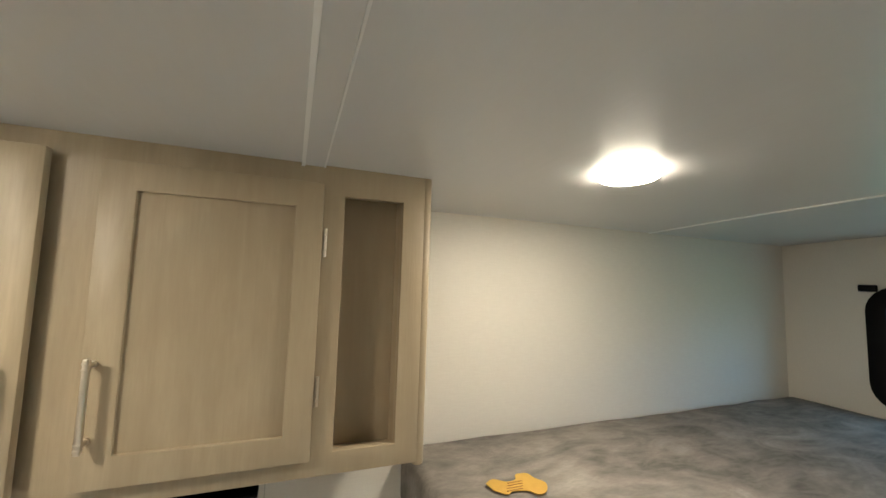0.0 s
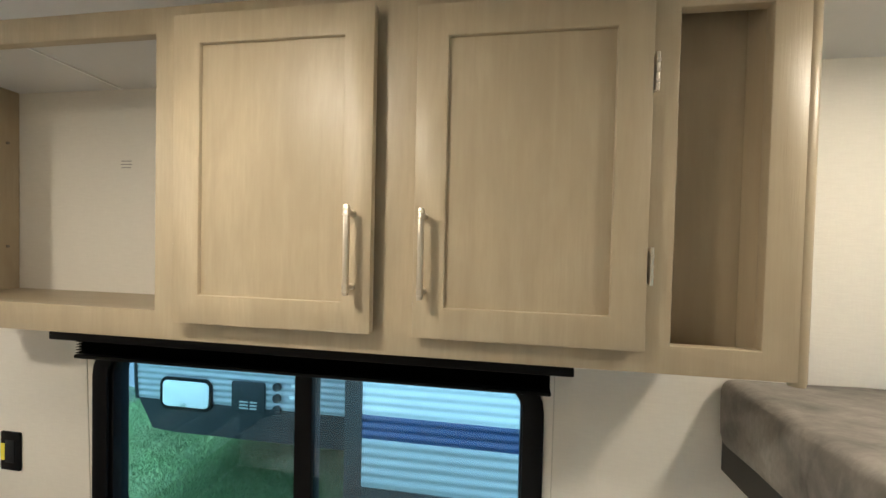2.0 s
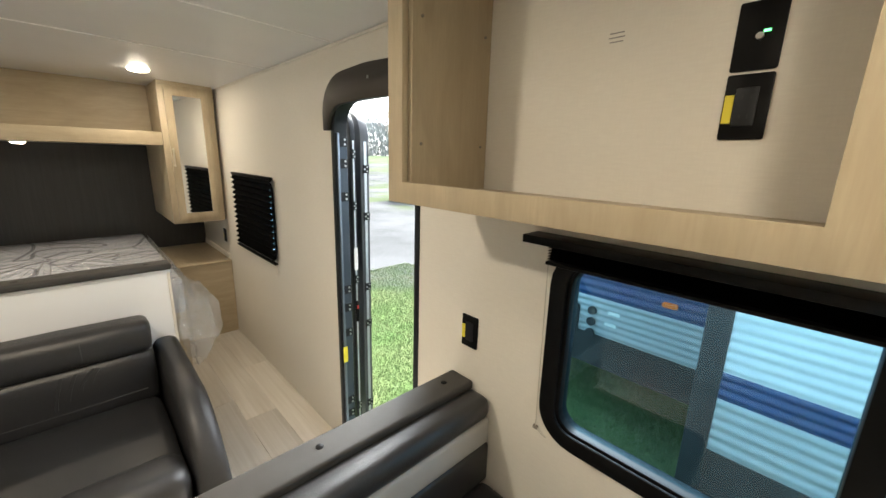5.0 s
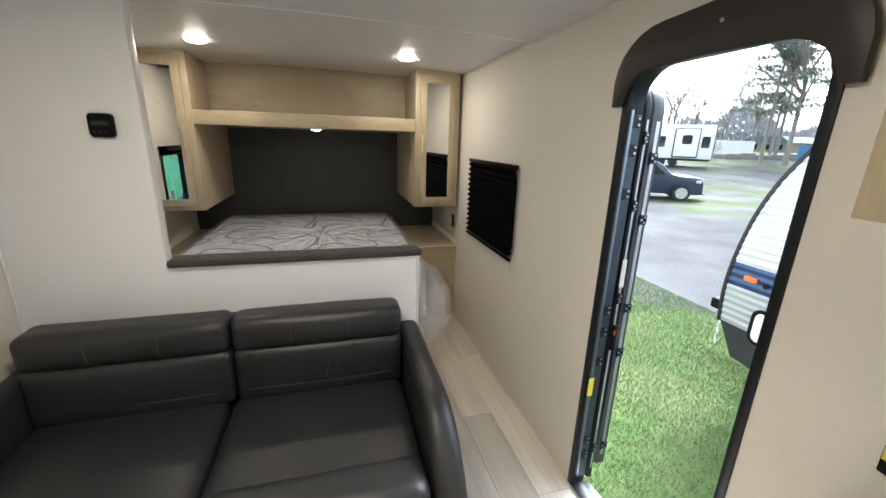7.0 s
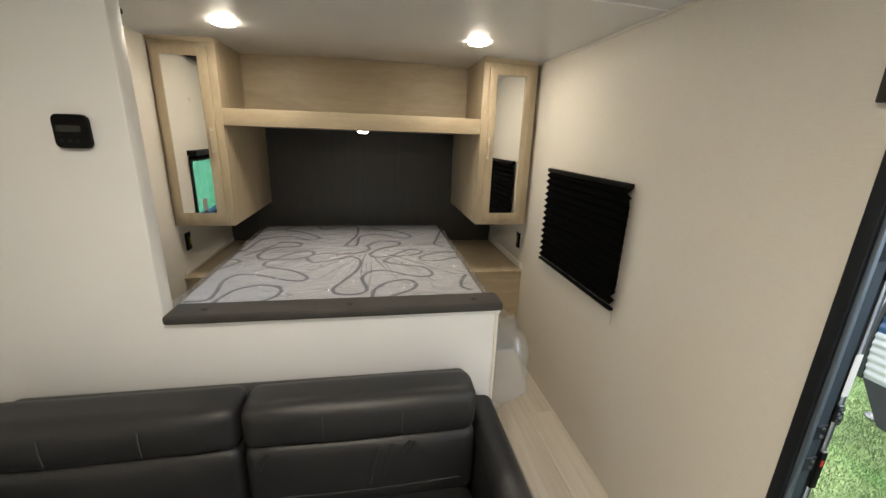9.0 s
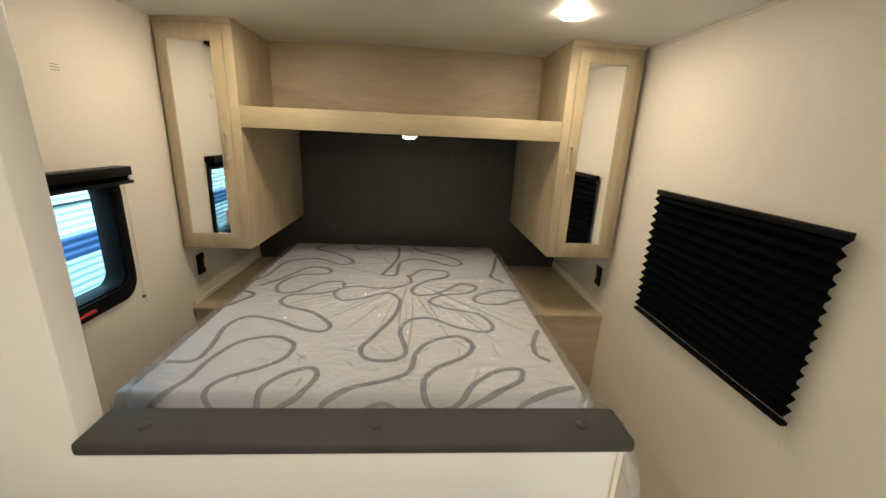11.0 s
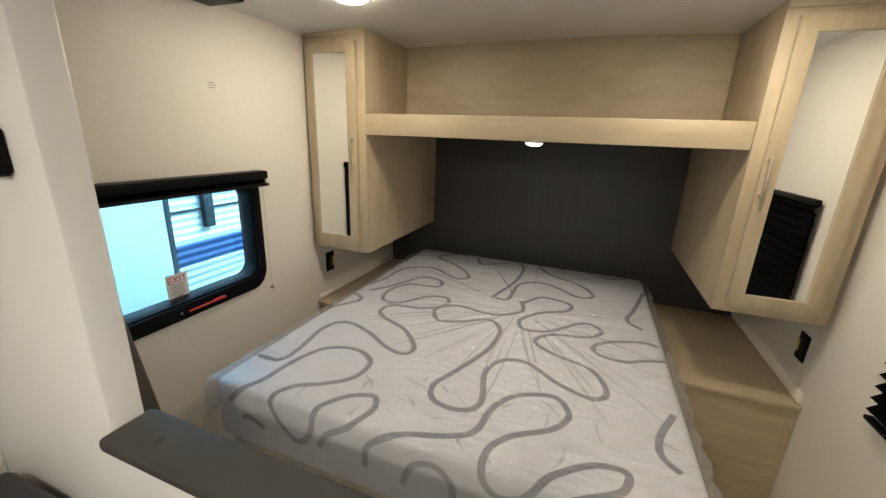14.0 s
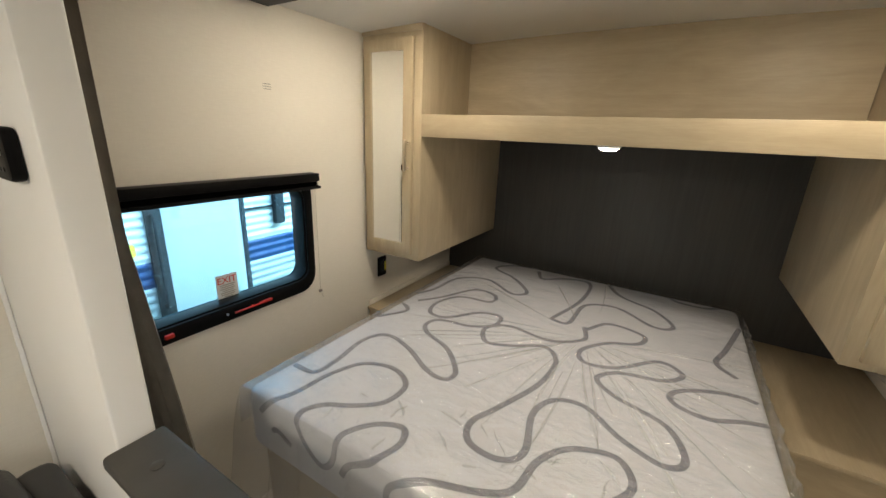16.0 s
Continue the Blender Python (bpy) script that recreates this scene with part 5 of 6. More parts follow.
def blades(x0, x1, y0, y1, count, seed):
    r = np.random.RandomState(seed)
    x, y, a = r.uniform(x0, x1, count), r.uniform(y0, y1, count), r.uniform(0, 6.283, count)
    h, w = r.uniform(0.015, 0.045, count), r.uniform(0.0015, 0.0035, count)
    lx, ly = r.normal(0, 0.016, count), r.normal(0, 0.016, count)
    v = np.empty((count, 3, 3))
    v[:, 0] = np.stack([x - w * np.cos(a), y - w * np.sin(a), np.full(count, GROUND)], 1)
    v[:, 1] = np.stack([x + w * np.cos(a), y + w * np.sin(a), np.full(count, GROUND)], 1)
    v[:, 2] = np.stack([x + lx, y + ly, GROUND + h], 1)
    verts, faces = v.reshape(-1, 3).tolist(), np.arange(count * 3).reshape(-1, 3).tolist()
    me = bpy.data.meshes.new("grass")
    me.from_pydata(verts, [], faces)
    me.materials.append(GRASS)
    return tagged(new("grass", me), "wet green lawn with pale worn patches", "grass", kind="stuff")


blades(-7.5, 0.5, 1.25, 5.5, 260000, 3)


def siding(x0, x1, y, z0, z1, facing, pitch=0.062, depth=0.010):
    """Ribbed metal sheet: rounded horizontal ribs."""
    bm = bmesh.new()
    n = max(1, round((z1 - z0) / pitch))
    rows = []
    for i in range(n * 6 + 1):
        z = z0 + (z1 - z0) * i / (n * 6)
        ph = (i % 6) / 6
        off = depth * (0.0 if ph < 0.2 else math.sin((ph - 0.2) / 0.8 * math.pi)) * facing
        rows.append([bm.verts.new((x0, y + off, z)), bm.verts.new((x1, y + off, z))])
    for a, b in zip(rows, rows[1:]):
        bm.faces.new((a[0], a[1], b[1], b[0]))
    return bm


# the neighbouring trailer beyond the door
tr = thing("travel_trailer", (0.5, 4.7, GROUND), "white ribbed travel trailer with blue stripe and dark skirt", "trailer", "parked trailers")
Y1 = 3.50
nose = [(-3.72, -0.02), (-3.74, 0.25), (-3.72, 0.55), (-3.64, 0.95), (-3.50, 1.30), (-3.28, 1.62), (-3.0, 1.86), (-2.6, 2.02), (-2.2, 2.07)]
prof = spline([(a, b, 0) for a, b in nose], 5)
bm = slab([(p.x, p.y) for p in prof] + [(5.2, 2.07), (5.2, -0.02)], [], "y", Y1 + 0.004, Y1 + 2.3)
part("body", bm, SIDING, tr)


def nose_x(z):
    """Where the curved front lies at a height."""
    for a, b in zip(prof, prof[1:]):
        if a.y <= z <= b.y and b.y > a.y:
            return a.x + (b.x - a.x) * (z - a.y) / (b.y - a.y)
    return prof[-1].x if z > 1 else -3.72


def ribbed_side(z0, z1, mat, name, x1=5.2, pitch=0.062):
    bm = bmesh.new()
    n = max(1, round((z1 - z0) / pitch))
    rows = []
    for i in range(n * 6 + 1):
        z = z0 + (z1 - z0) * i / (n * 6)
        ph = (i % 6) / 6
        off = 0.011 * (0.0 if ph < 0.2 else math.sin((ph - 0.2) / 0.8 * math.pi))
        rows.append([bm.verts.new((nose_x(z), Y1 - off, z)), bm.verts.new((x1, Y1 - off, z))])
    for a, b in zip(rows, rows[1:]):
        bm.faces.new((a[0], a[1], b[1], b[0]))
    return part(name, bm, mat, tr)


ribbed_side(-0.01, 0.345, SIDING_LOW, "siding")
ribbed_side(0.345, 0.555, STRIPE, "blue_stripe")
ribbed_side(0.555, 2.05, SIDING, "siding")
part("edge_trim", strip([(p.x + 0.006, Y1 - 0.004, p.y) for p in prof], 0.035, 0.012, Vector((0, -1, 0))), BLACK_METAL, tr, "dark edge moulding on the curved front")
part("skirt", slab([(-3.70, -0.011), (-3.54, -0.30), (-3.3, -0.32), (5.2, -0.32), (5.2, -0.011)], [], "y", Y1 - 0.006, Y1 + 2.2), SKIRT, tr, "dark grey lower skirt")
h = part("hatch", slab(rounded(-3.41, -2.91, -0.055, 0.195, 0.05), [], "y", Y1 - 0.03, Y1 - 0.012, 0.004), WHITE, tr, "white cargo hatch")
part("hatch_frame", frame_ring(-3.445, -2.875, -0.090, 0.230, 0.032, 0.05, "y", Y1 - 0.026, Y1 - 0.008), BLACK, h)
part("catch", boxes((-3.2, -3.15, Y1 - 0.042, Y1 - 0.03, -0.045, -0.015), bevel=0.003), STEEL, h)
h = part("utility_panel", slab(rounded(-2.665, -2.32, -0.04, 0.245, 0.03), [], "y", Y1 - 0.03, Y1 - 0.012, 0.004), SKIRT, tr, "dark grey utility panel")
bm = bmesh.new()
for k in range(3):
    join(bm, boxes((-2.58, -2.49, Y1 - 0.033, Y1 - 0.0295, -0.015 + 0.03 * k, 0.0 + 0.03 * k)))
    join(bm, boxes((-2.47, -2.40, Y1 - 0.033, Y1 - 0.0295, -0.015 + 0.03 * k, 0.0 + 0.03 * k)))
part("louvres", bm, GREY_VINYL, h)
for z in (0.217, 0.11, 0.003):
    part("inlet", rod(((-2.20, Y1 - 0.012, z), (-2.20, Y1 - 0.035, z)), r=0.04, segs=20), SKIRT, tr, "round dark cable inlet")
for x, z in ((-2.06, 0.22), (-2.08, 0.11)):
    part("sticker", boxes((x, x + 0.10, Y1 - 0.014, Y1 - 0.0115, z, z + 0.03)), WHITE, tr)
for x, z in ((-3.52, 0.45), (-1.59, 0.45)):
    part("marker_light", slab(rounded(x - 0.055, x + 0.055, z - 0.022, z + 0.022, 0.015), [], "y", Y1 - 0.035, Y1 - 0.012, 0.004), ORANGE, tr, "orange marker light")
part("cable_port", rod(((-3.40, Y1 - 0.012, 0.43), (-3.40, Y1 - 0.02, 0.43)), r=0.022, segs=16), BLACK, tr)
part("badge", slab(rounded(-2.55, -2.44, 0.40, 0.50, 0.045), [], "y", Y1 - 0.018, Y1 - 0.012), YELLOW_TAPE, tr, "small yellow and blue badge")
# its slide-out room, nearer to us
Y2 = 2.72
sl = thing("slide_out", (1.6, 3.1, -0.3), "ribbed slide-out room of the neighbouring trailer", "slide-out")
part("body", boxes((-1.12, 4.4, Y2 + 0.004, Y1 - 0.02, -0.11, 1.95)), SIDING, sl)
for z0, z1, m, nm in ((-0.105, 0.235, SIDING_LOW, "siding"), (0.235, 0.402, STRIPE, "blue_stripe"), (0.402, 1.95, SIDING, "siding")):
    part(nm, siding(-1.085, 4.4, Y2, z0, z1, -1), m, sl)
part("corner_post", boxes((-1.210, -1.085, Y2 - 0.02, Y1 - 0.03, -0.50, 1.98), bevel=0.006), SKIRT, sl, "dark corner flange with rubber seal")
part("skirt", boxes((-1.084, 4.4, Y2 - 0.005, Y1 - 0.02, -0.50, -0.108)), SKIRT, sl, "dark grey underside")
for i, x in enumerate((-0.07, 0.095, 0.26, 0.425, 0.515, 0.68, 0.845)):
    bm = bmesh.new()
    w = 0.025 if i == 4 else 0.125
    if i == 4:
        join(bm, boxes((x, x + 0.02, Y2 - 0.016, Y2 - 0.0125, 0.645, 0.725)))
    else:
        join(bm, slab(rounded(x, x + w, 0.645, 0.725, 0.018), [rounded(x + 0.017, x + w - 0.017, 0.66, 0.71, 0.008)], "y", Y2 - 0.016, Y2 - 0.0125))
    part("emblem", bm, STRIPE, sl, "dark blue painted emblem shape")

ht = thing("trailer_hitch", (-4.2, 4.65, GROUND), "black trailer hitch with jack and chain", "hitch")
part("tongue", rod(((-3.66, 4.2, -0.33), (-4.47, 4.65, -0.36)), ((-3.66, 5.1, -0.33), (-4.47, 4.65, -0.36)), r=0.05, segs=4), BLACK, ht)
part("jack", rod(((-4.12, 4.65, GROUND + 0.02), (-4.12, 4.65, -0.05)), r=0.032, segs=14), BLACK, ht)
part("foot", lathe([(0.09, 0), (0.09, 0.01), (0.03, 0.03)], (-4.12, 4.65, GROUND), 16), BLACK, ht)
part("coupler", boxes((-4.66, -4.43, 4.59, 4.71, -0.40, -0.27), bevel=0.02), BLACK, ht)
bm = bmesh.new()
for k in range(14):
    f = k / 13
    join(bm, rod(((-4.44 + 0.02 * (k % 2), 4.5, -0.40 - 0.36 * math.sin(f * 3.0) - 0.015), (-4.44 - 0.02 * (k % 2), 4.5 + 0.02, -0.40 - 0.36 * math.sin(f * 3.0) + 0.02)), r=0.008, segs=6))
part("chain", bm, STEEL, ht)

# the trailer on the other side, close to the exit window
Y3 = -2.95
ts = thing("travel_trailer", (-4.5, -4.0, GROUND), "white ribbed trailer with blue stripe and white entry door", "trailer", "parked trailers")
part("body", boxes((-9.5, 0.4, Y3 - 2.3, Y3 - 0.012, -0.06, 2.2)), SIDING, ts)
for z0, z1, m, nm in ((-0.05, 0.40, SIDING_LOW, "siding"), (0.40, 0.60, STRIPE, "blue_stripe"), (0.60, 2.2, SIDING, "siding")):
    part(nm, siding(-9.5, 0.4, Y3 - 0.010, z0, z1, 1), m, ts)
part("skirt", boxes((-9.5, 0.4, Y3 - 2.2, Y3 - 0.004, -0.42, -0.061)), SKIRT, ts)
d = part("entry_door", slab(rounded(-4.76, -4.16, -0.02, 1.78, 0.08), [], "y", Y3 + 0.004, Y3 + 0.02, 0.003), DIMMED_WHITE, ts, "plain white entry door")
part("door_frame", slab(rounded(-4.80, -4.06, -0.06, 1.82, 0.1), [rounded(-4.755, -4.165, -0.015, 1.775, 0.08)], "y", Y3 + 0.004, Y3 + 0.026, 0.003), SKIRT, d, "dark door frame")
part("grab_rail", rod(((-4.10, Y3 + 0.07, 0.25), (-4.10, Y3 + 0.07, 0.95)), ((-4.10, Y3, 0.25), (-4.10, Y3 + 0.07, 0.25)), ((-4.10, Y3, 0.95), (-4.10, Y3 + 0.07, 0.95)), r=0.014), SKIRT, ts, "dark grab rail beside the door")
part("lamp", boxes((-5.17, -5.08, Y3, Y3 + 0.06, 0.72, 1.05), bevel=0.006), SKIRT, ts, "dark outside fitting")
part("moulding", boxes((-9.5, -4.81, Y3, Y3 + 0.012, 0.875, 0.895)), SKIRT, ts, "thin dark moulding")
part("badge", slab(rounded(-3.98, -3.85, 0.66, 0.76, 0.03), [], "y", Y3 + 0.004, Y3 + 0.008), YELLOW_TAPE, ts, "small coloured badge")

# parked car, far trailer, fence and trees across the drive
def car(x, y, turn):
    ob = thing("parked_car", (0, 0, 0), "dark blue sport utility car parked on wet gravel", "car")
    side = [(-2.30, 0.35), (-2.32, 0.75), (-2.22, 1.05), (-1.95, 1.62), (-1.70, 1.70), (0.25, 1.70), (0.95, 1.18), (1.85, 1.09), (2.18, 1.00), (2.30, 0.78), (2.32, 0.40), (2.25, 0.30), (-2.2, 0.30)]
    bm = slab([(p.x, p.y) for p in spline([(a, b, 0) for a, b in side], 3)], [], "y", -0.90, 0.90, 0.05)
    for v in bm.verts:
        v.co.y *= 1 - 0.3 * max(0.0, (abs(v.co.x) - 1.75) / 0.6) ** 1.5
    part("body", bm, CAR_PAINT, ob)
    for sy in (-1, 1):
        y0, y1 = sorted((sy * 0.898, sy * 0.912))
        part("side_window", slab([(-1.80, 1.12), (-1.60, 1.55), (-0.75, 1.60), (-0.72, 1.12)], [], "y", y0, y1), DARK_GLASS, ob)
        part("side_window", slab([(-0.64, 1.12), (-0.66, 1.60), (0.18, 1.58), (0.72, 1.16)], [], "y", y0, y1), DARK_GLASS, ob)
        y2, y3 = sorted((sy * 0.86, sy * 0.93))
        part("tail_light", boxes((-2.28, -2.02, y2, y3, 0.92, 1.08), bevel=0.02), RED, ob)
        part("headlight", boxes((1.95, 2.16, y2 - 0.09 * sy, y3 - 0.09 * sy, 0.82, 0.95), bevel=0.02), STEEL, ob)
        for x0 in (-1.42, 1.42):
            wy0, wy1 = sorted((sy * 0.72, sy * 0.945))
            wh = part("wheel", rod(((x0, wy0, 0.36), (x0, wy1, 0.36)), r=0.36, segs=28), TYRE, ob)
            ry0, ry1 = sorted((sy * 0.944, sy * 0.958))
            part("rim", rod(((x0, ry0, 0.36), (x0, ry1, 0.36)), r=0.245, segs=24), STEEL, wh)
            bm = bmesh.new()
            for s in range(5):
                c = boxes((0.03, 0.24, -0.022, 0.022, ry0, ry1 + 0.012), bevel=0.004, segs=1)
                join(bm, c, Matrix.Translation((x0, 0, 0.36)) @ Matrix.Rotation(radians(90), 4, "X") @ Matrix.Rotation(radians(72 * s), 4, "Z") @ Matrix.Diagonal((1, 1, -1, 1)))
            part("spokes", bm, WHITE, wh, "pale alloy spokes")
    ob.matrix_world = pose(x, y, GROUND, 0, 0, turn)
    return ob


car(-16.75, 14.6, 55)
fr = thing("travel_trailer", (0, 0, 0), "tall white trailer with slide-out parked across the drive", "trailer", "parked trailers")
part("body", slab(rounded(-7.0, 2.0, 0.75, 3.75, 0.2), [], "y", -1.2, 1.2, 0.05), WHITE, fr)
sd = part("slide_out", boxes((-1.1, 0.75, -1.75, -1.21, 0.95, 3.35), bevel=0.03), WHITE, fr)
part("seal", boxes((-1.2, 0.85, -1.235, -1.203, 0.85, 3.45)), BLACK, sd)
part("window", slab(rounded(-0.55, 0.25, 2.05, 2.85, 0.15), [], "y", -1.775, -1.752), DARK_GLASS, sd)
for x in (-2.2, 1.35):
    part("window", slab(rounded(x - 0.32, x + 0.32, 1.75, 2.75, 0.12), [], "y", -1.225, -1.203), DARK_GLASS, fr)
part("edge_trim", boxes((1.97, 2.02, -1.23, -1.19, 0.8, 3.6), bevel=0.01), BLACK_METAL, fr, "dark corner moulding")
part("roof_unit", boxes((-3.2, -2.0, -0.4, 0.4, 3.75, 4.05), bevel=0.08), WHITE, fr, "white roof air conditioner")
part("underframe", boxes((-6.8, 1.9, -1.0, 1.0, 0.55, 0.76)), BLACK_METAL, fr)
for x in (-2.0, -1.0):
    part("wheel", rod(((x, -1.15, 0.38), (x, -0.9, 0.38)), r=0.38, segs=18), TYRE, fr)
fr.matrix_world = pose(-31.5, 32.6, ground_at(-31.5, 32.6), 0, 0, 45)
fn = thing("fence", (-45.8, 52, ground_at(-45.8, 52)), "white board fence across the drive", "fence")
q = math.atan2(4.0, 5.5)
for i in range(5):
    a = Vector((-48.5 + 1.36 * i, 50.0 + 0.99 * i, 0))
    a.z = ground_at(a.x, a.y)
    for k in range(7):
        bm = bmesh.new()
        join(bm, boxes((0.06 + 0.226 * k, 0.06 + 0.226 * k + 0.22, -0.02, 0.02, 0.1, 1.85), bevel=0.006, segs=1), Matrix.Translation(a) @ Matrix.Rotation(q, 4, "Z"))
        part("board", bm, WHITE, fn)
    part("post", boxes((a.x - 0.07, a.x + 0.07, a.y - 0.07, a.y + 0.07, a.z, a.z + 1.98)), WHITE, fn)
for i in range(7):
    x, y = -38.4 + 0.74 * i, 45.0 + 1.31 * i
    bl = thing("concrete_block", (x, y, ground_at(x, y)), "pale weathered concrete block beside the lawn", "block", "row of concrete blocks")
    bm = bmesh.new()
    join(bm, boxes((-0.72, 0.72, -0.35, 0.35, -0.15, 0.52 + 0.09 * (i % 3)), bevel=0.04, segs=1), Matrix.Translation((x, y, ground_at(x, y))) @ Matrix.Rotation(radians(57 + 5 * (i % 3)), 4, "Z"))
    part("block", bm, BLOCK, bl)
sk = thing("waste_skip", (-31.2, 49.6, ground_at(-31.2, 49.6)), "blue steel waste skip beside the far lawn", "skip")
sk_at = Matrix.Translation((-31.2, 49.6, ground_at(-31.2, 49.6))) @ Matrix.Rotation(radians(60), 4, "Z") @ Matrix.Diagonal((0.55, 1, 1, 1))
SKIP_BLUE = material("blue_skip_paint", (0.03, 0.13, 0.34), 0.5, spots=[(1.5, (0.05, 0.15, 0.32), 0.6, (1, 1, 1))])
bm = bmesh.new()
join(bm, slab([(-2.0, 0.15), (1.8, 0.15), (2.2, 1.75), (-2.2, 1.75)], [], "y", -0.95, 0.95, 0.03), sk_at)
part("tub", bm, SKIP_BLUE, sk)
bm = bmesh.new()
join(bm, boxes((-2.26, 2.26, -1.02, 1.02, 1.70, 1.82), bevel=0.02), sk_at)
part("rim", bm, SKIP_BLUE, sk)
for k in range(5):
    bm = bmesh.new()
    join(bm, boxes((-1.7 + 0.8 * k, -1.6 + 0.8 * k, -1.01, -0.955, 0.2, 1.70), bevel=0.01), sk_at)
    part("rib", bm, SKIP_BLUE, sk)
bm = bmesh.new()
join(bm, boxes((-0.75, 0.35, -1.018, -1.012, 0.75, 1.2)), sk_at)
part("sign", bm, WHITE, sk, "pale painted sign")
for k in (-1.5, 1.3):
    bm = bmesh.new()
    join(bm, boxes((k - 0.15, k + 0.15, -0.8, 0.8, 0.0, 0.15)), sk_at)
    part("skid", bm, BLACK_METAL, sk)
rg = random.Random(11)
hs = thing("house", (-50, 72, 1.15), "low brown house with blue-grey roof among far trees", "house")
part("wall", boxes((-54.5, -47.5, 70, 77, 1.0, 2.7)), BARK, hs)
# the roof's greyed colour stands in for haze over the distance
part("roof", slab([(-55, 2.7), (-47, 2.7), (-48.5, 3.7), (-53.5, 3.7)], [], "y", 69.5, 77.5), material("hazy_shingle_roof", (0.08, 0.105, 0.14), 0.9, spots=[(0.6, (0.16, 0.18, 0.22), 0.5, (1, 1, 1))]), hs)
for x in (-53.0, -51.0, -49.0):
    part("window", boxes((x - 0.6, x + 0.6, 69.95, 69.99, 1.6, 2.4)), DARK_GLASS, hs)


def limb(bm, a, d, length, r, depth, rr):
    b = a + d * length
    join_cone(bm, a, b, r, r * 0.62)
    if depth:
        for _ in range(3 if depth > 1 else 4):
            nd = (d + Vector((rr.uniform(-0.8, 0.8), rr.uniform(-0.8, 0.8), rr.uniform(-0.15, 0.7)))).normalized()
            limb(bm, a + d * length * rr.uniform(0.55, 1.0), nd, length * rr.uniform(0.5, 0.72), r * 0.55, depth - 1, rr)


def join_cone(bm, a, b, r0, r1, segs=5):
    q = (b - a).to_track_quat("Z", "Y")
    rings = []
    for p, r in ((a, r0), (b, r1)):
        rings.append([bm.verts.new(p + q @ Vector((r * math.cos(2 * math.pi * k / segs), r * math.sin(2 * math.pi * k / segs), 0))) for k in range(segs)])
    for k in range(segs):
        bm.faces.new((rings[0][k], rings[0][(k + 1) % segs], rings[1][(k + 1) % segs], rings[1][k]))


def bare_tree(x, y, h, seed):
    rr = random.Random(seed)
    base = ground_at(x, y)
    ob = thing("bare_tree", (x, y, base), "tall leafless tree beyond the drive", "tree", "far trees")
    bm = bmesh.new()
    join_cone(bm, Vector((x, y, base)), Vector((x + rr.uniform(-0.3, 0.3), y, base + h * 0.45)), h * 0.013, h * 0.009, 8)
    part("trunk", bm, BARK, ob)
    bm = bmesh.new()
    for _ in range(9):
        z = rr.uniform(0.25, 0.5) * h
        d = Vector((rr.uniform(-0.7, 0.7), rr.uniform(-0.7, 0.7), rr.uniform(0.6, 1.2))).normalized()
        limb(bm, Vector((x, y, base + z)), d, h * rr.uniform(0.18, 0.3), h * 0.007, 3, rr)
    part("crown", bm, TWIGS, ob, "fine bare twigs")


def pine(x, y, h, seed):
    rr = random.Random(seed)
    base = ground_at(x, y)
    ob = thing("pine_tree", (x, y, base), "tall dark pine with ragged open crown", "tree", "far trees")
    bm = bmesh.new()
    join_cone(bm, Vector((x, y, base)), Vector((x, y, base + h * 0.97)), h * 0.011, h * 0.002, 8)
    verts, faces = [], []
    for i in range(60):
        f = rr.uniform(0.28, 0.98)
        a = rr.uniform(0, 6.283)
        ln = h * 0.24 * (1.08 - f) ** 0.55 * rr.uniform(0.5, 1.2)
        p0 = Vector((x, y, base + h * f))
        d = Vector((math.cos(a), math.sin(a), rr.uniform(-0.15, 0.2)))
        join_cone(bm, p0, p0 + d * ln, h * 0.003, h * 0.001, 4)
        for _ in range(130):
            g = rr.uniform(0.25, 1.05)
            c = p0 + d * ln * g + Vector((rr.gauss(0, 0.38), rr.gauss(0, 0.38), rr.gauss(0.05, 0.10)))
            e = Vector((rr.gauss(0, 1), rr.gauss(0, 1), rr.gauss(0, 0.5))).normalized() * rr.uniform(0.2, 0.5)
            s = e.cross(Vector((0, 0, 1))).normalized() * 0.075
            k = len(verts)
            verts += [c - s, c + s, c + e]
            faces.append((k, k + 1, k + 2))
    part("trunk", bm, BARK, ob)
    me = bpy.data.meshes.new("needles")
    me.from_pydata([v - Vector((x, y, base)) for v in verts], [], faces)
    me.materials.append(NEEDLES)
    cr = tagged(new("crown", me), "ragged dark green needles")
    cr.parent = ob


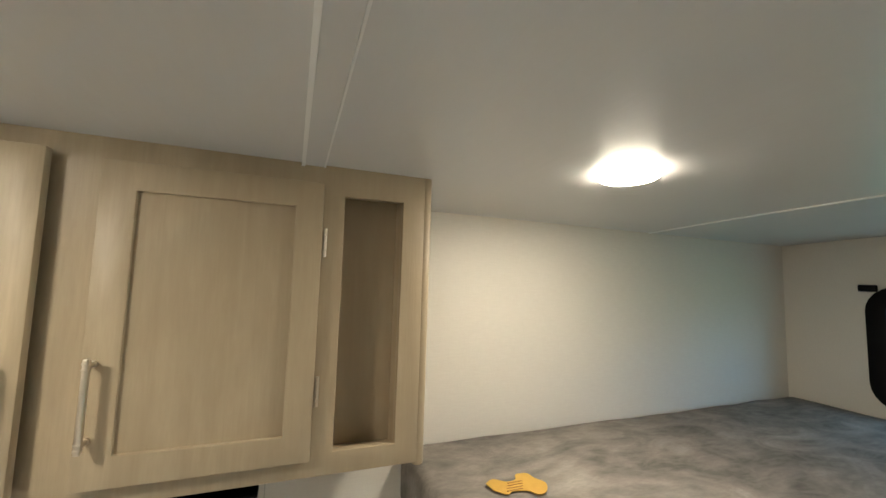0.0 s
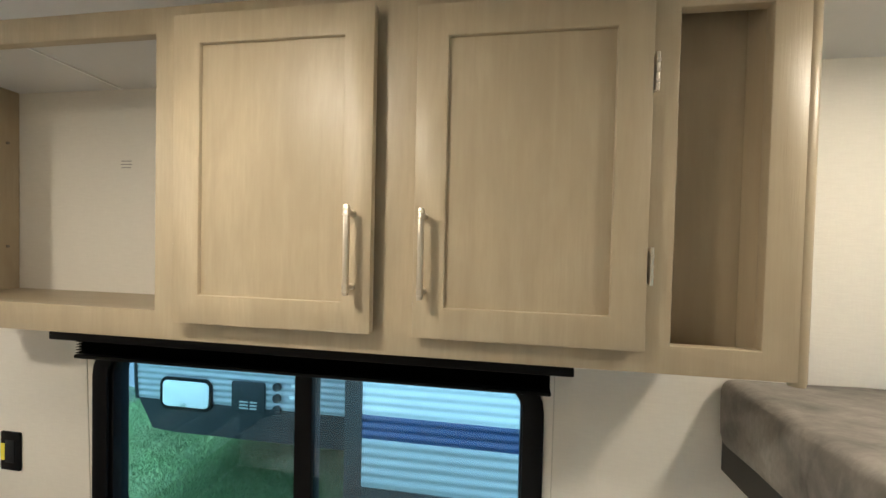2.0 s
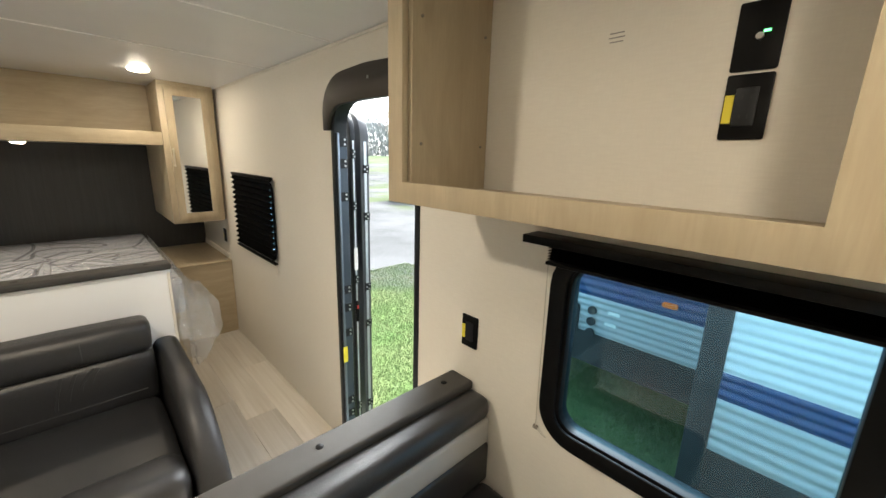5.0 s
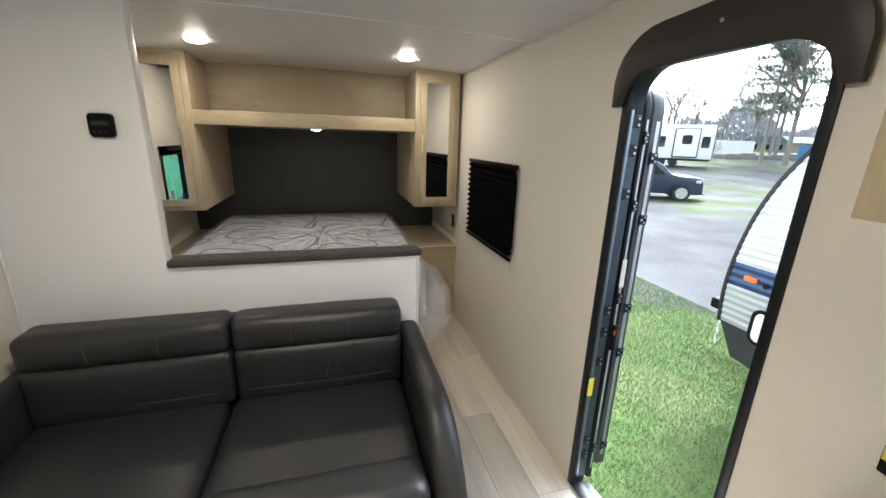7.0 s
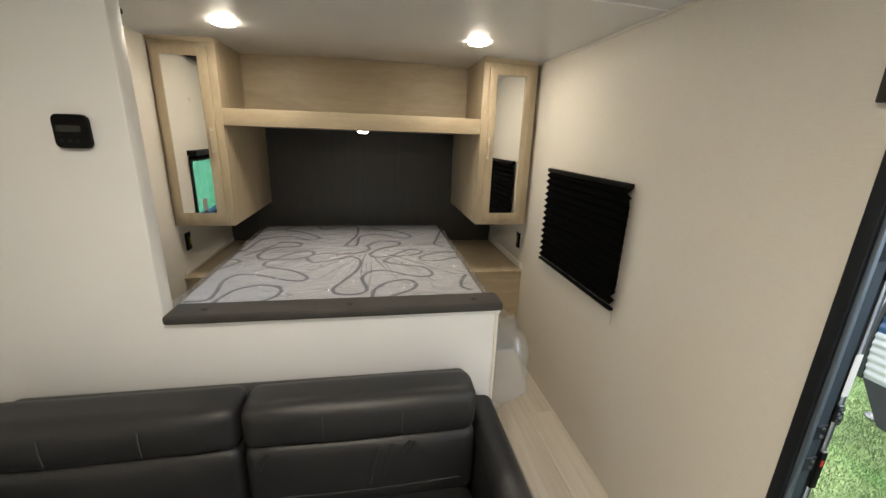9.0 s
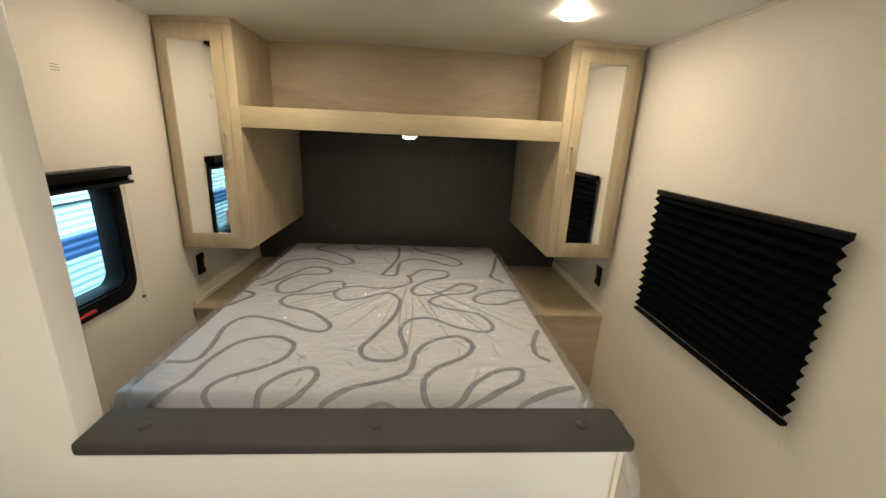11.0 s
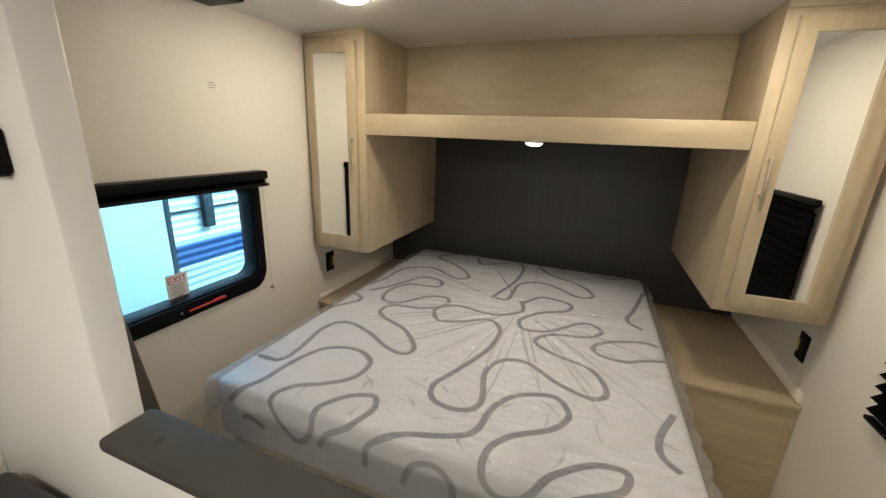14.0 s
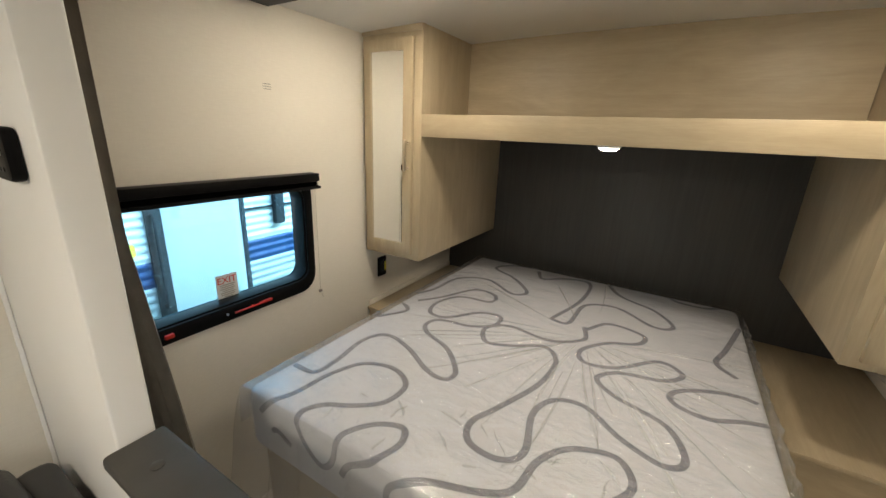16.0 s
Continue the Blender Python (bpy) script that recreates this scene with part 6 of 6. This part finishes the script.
for i, (x, y, h) in enumerate(((-32.7, 44, 18), (-26.6, 43.5, 19), (-35.5, 50, 19), (-24, 50, 17), (-41, 57, 18))):
    pine(x, y, h, 20 + i)
for i, (x, y, h) in enumerate(((-30.6, 44.5, 18), (-47, 50, 11), (-52, 62, 13), (-60, 58, 12), (-46, 60, 12), (-70, 50, 12), (-42, 41, 12), (-57, 75, 15), (-38, 64, 15))):
    bare_tree(x, y, h, 40 + i)
rr = random.Random(77)
sh = thing("shrub", (-42.2, 48.4, ground_at(-42.2, 48.4)), "leafless reddish shrub before the white fence", "shrub")
bm = bmesh.new()
for _ in range(12):
    d = Vector((rr.uniform(-0.6, 0.6), rr.uniform(-0.6, 0.6), rr.uniform(0.6, 1.1))).normalized()
    limb(bm, Vector((-42.2, 48.4, ground_at(-42.2, 48.4) - 0.02)), d, rr.uniform(0.9, 1.5), 0.03, 3, rr)
part("branches", bm, RED_TWIGS, sh)
# wood on the horizon, with the haze put into its grey colour
verts, faces = [], []
r = np.random.RandomState(8)
for i in range(34000):
    a = radians(r.uniform(80, 200))
    d = r.uniform(120, 150)
    x, y = d * math.cos(a), d * math.sin(a)
    top = 7 + 3 * math.sin(a * 23) + 2 * math.sin(a * 57)
    z = 0.9 + r.uniform(0, 1) ** 0.8 * top
    k = len(verts)
    w = r.uniform(0.2, 0.55)
    verts += [(x - w, y - r.uniform(-w, w), z), (x + w, y + r.uniform(-w, w), z), (x + r.uniform(-w, w), y, z + r.uniform(0.5, 1.6))]
    faces.append((k, k + 1, k + 2))
me = bpy.data.meshes.new("far_wood")
me.from_pydata(verts, [], faces)
me.materials.append(material("hazy_far_wood", (0.27, 0.28, 0.29), 0.95, spots=[(0.2, (0.21, 0.23, 0.21), 0.7, (1, 1, 1))]))
tagged(new("far_wood", me), "hazy grey bare woods on the horizon", "woods", kind="stuff")

# ---- floor planks ----
PW, PL = 0.178, 1.22
plank_mesh = {}


def plank_of(length):
    key = round(length, 3)
    if key not in plank_mesh:
        bm = boxes((0, key - 0.0015, 0, PW - 0.0015, -0.0055, 0))
        top = [e for e in bm.edges if all(v.co.z > -0.001 for v in e.verts)]
        bmesh.ops.bevel(bm, geom=top, offset=0.0009, segments=1, affect="EDGES")
        plank_mesh[key] = mesh_of(bm, "plank", PLANK, False)
    return plank_mesh[key]


row = 0
y = N - PW
while y > S - PW:
    x = W + 0.02
    first = PL * (0.3 + 0.37 * ((row * 5) % 7) / 3.5)
    while x < E - 0.02:
        ln = min(first if x < W + 0.03 else PL, E - x)
        ob = new("plank", plank_of(ln))
        ob.location = (x, y, FL)
        ob.parent = floor
        x += ln
    row += 1
    y -= PW
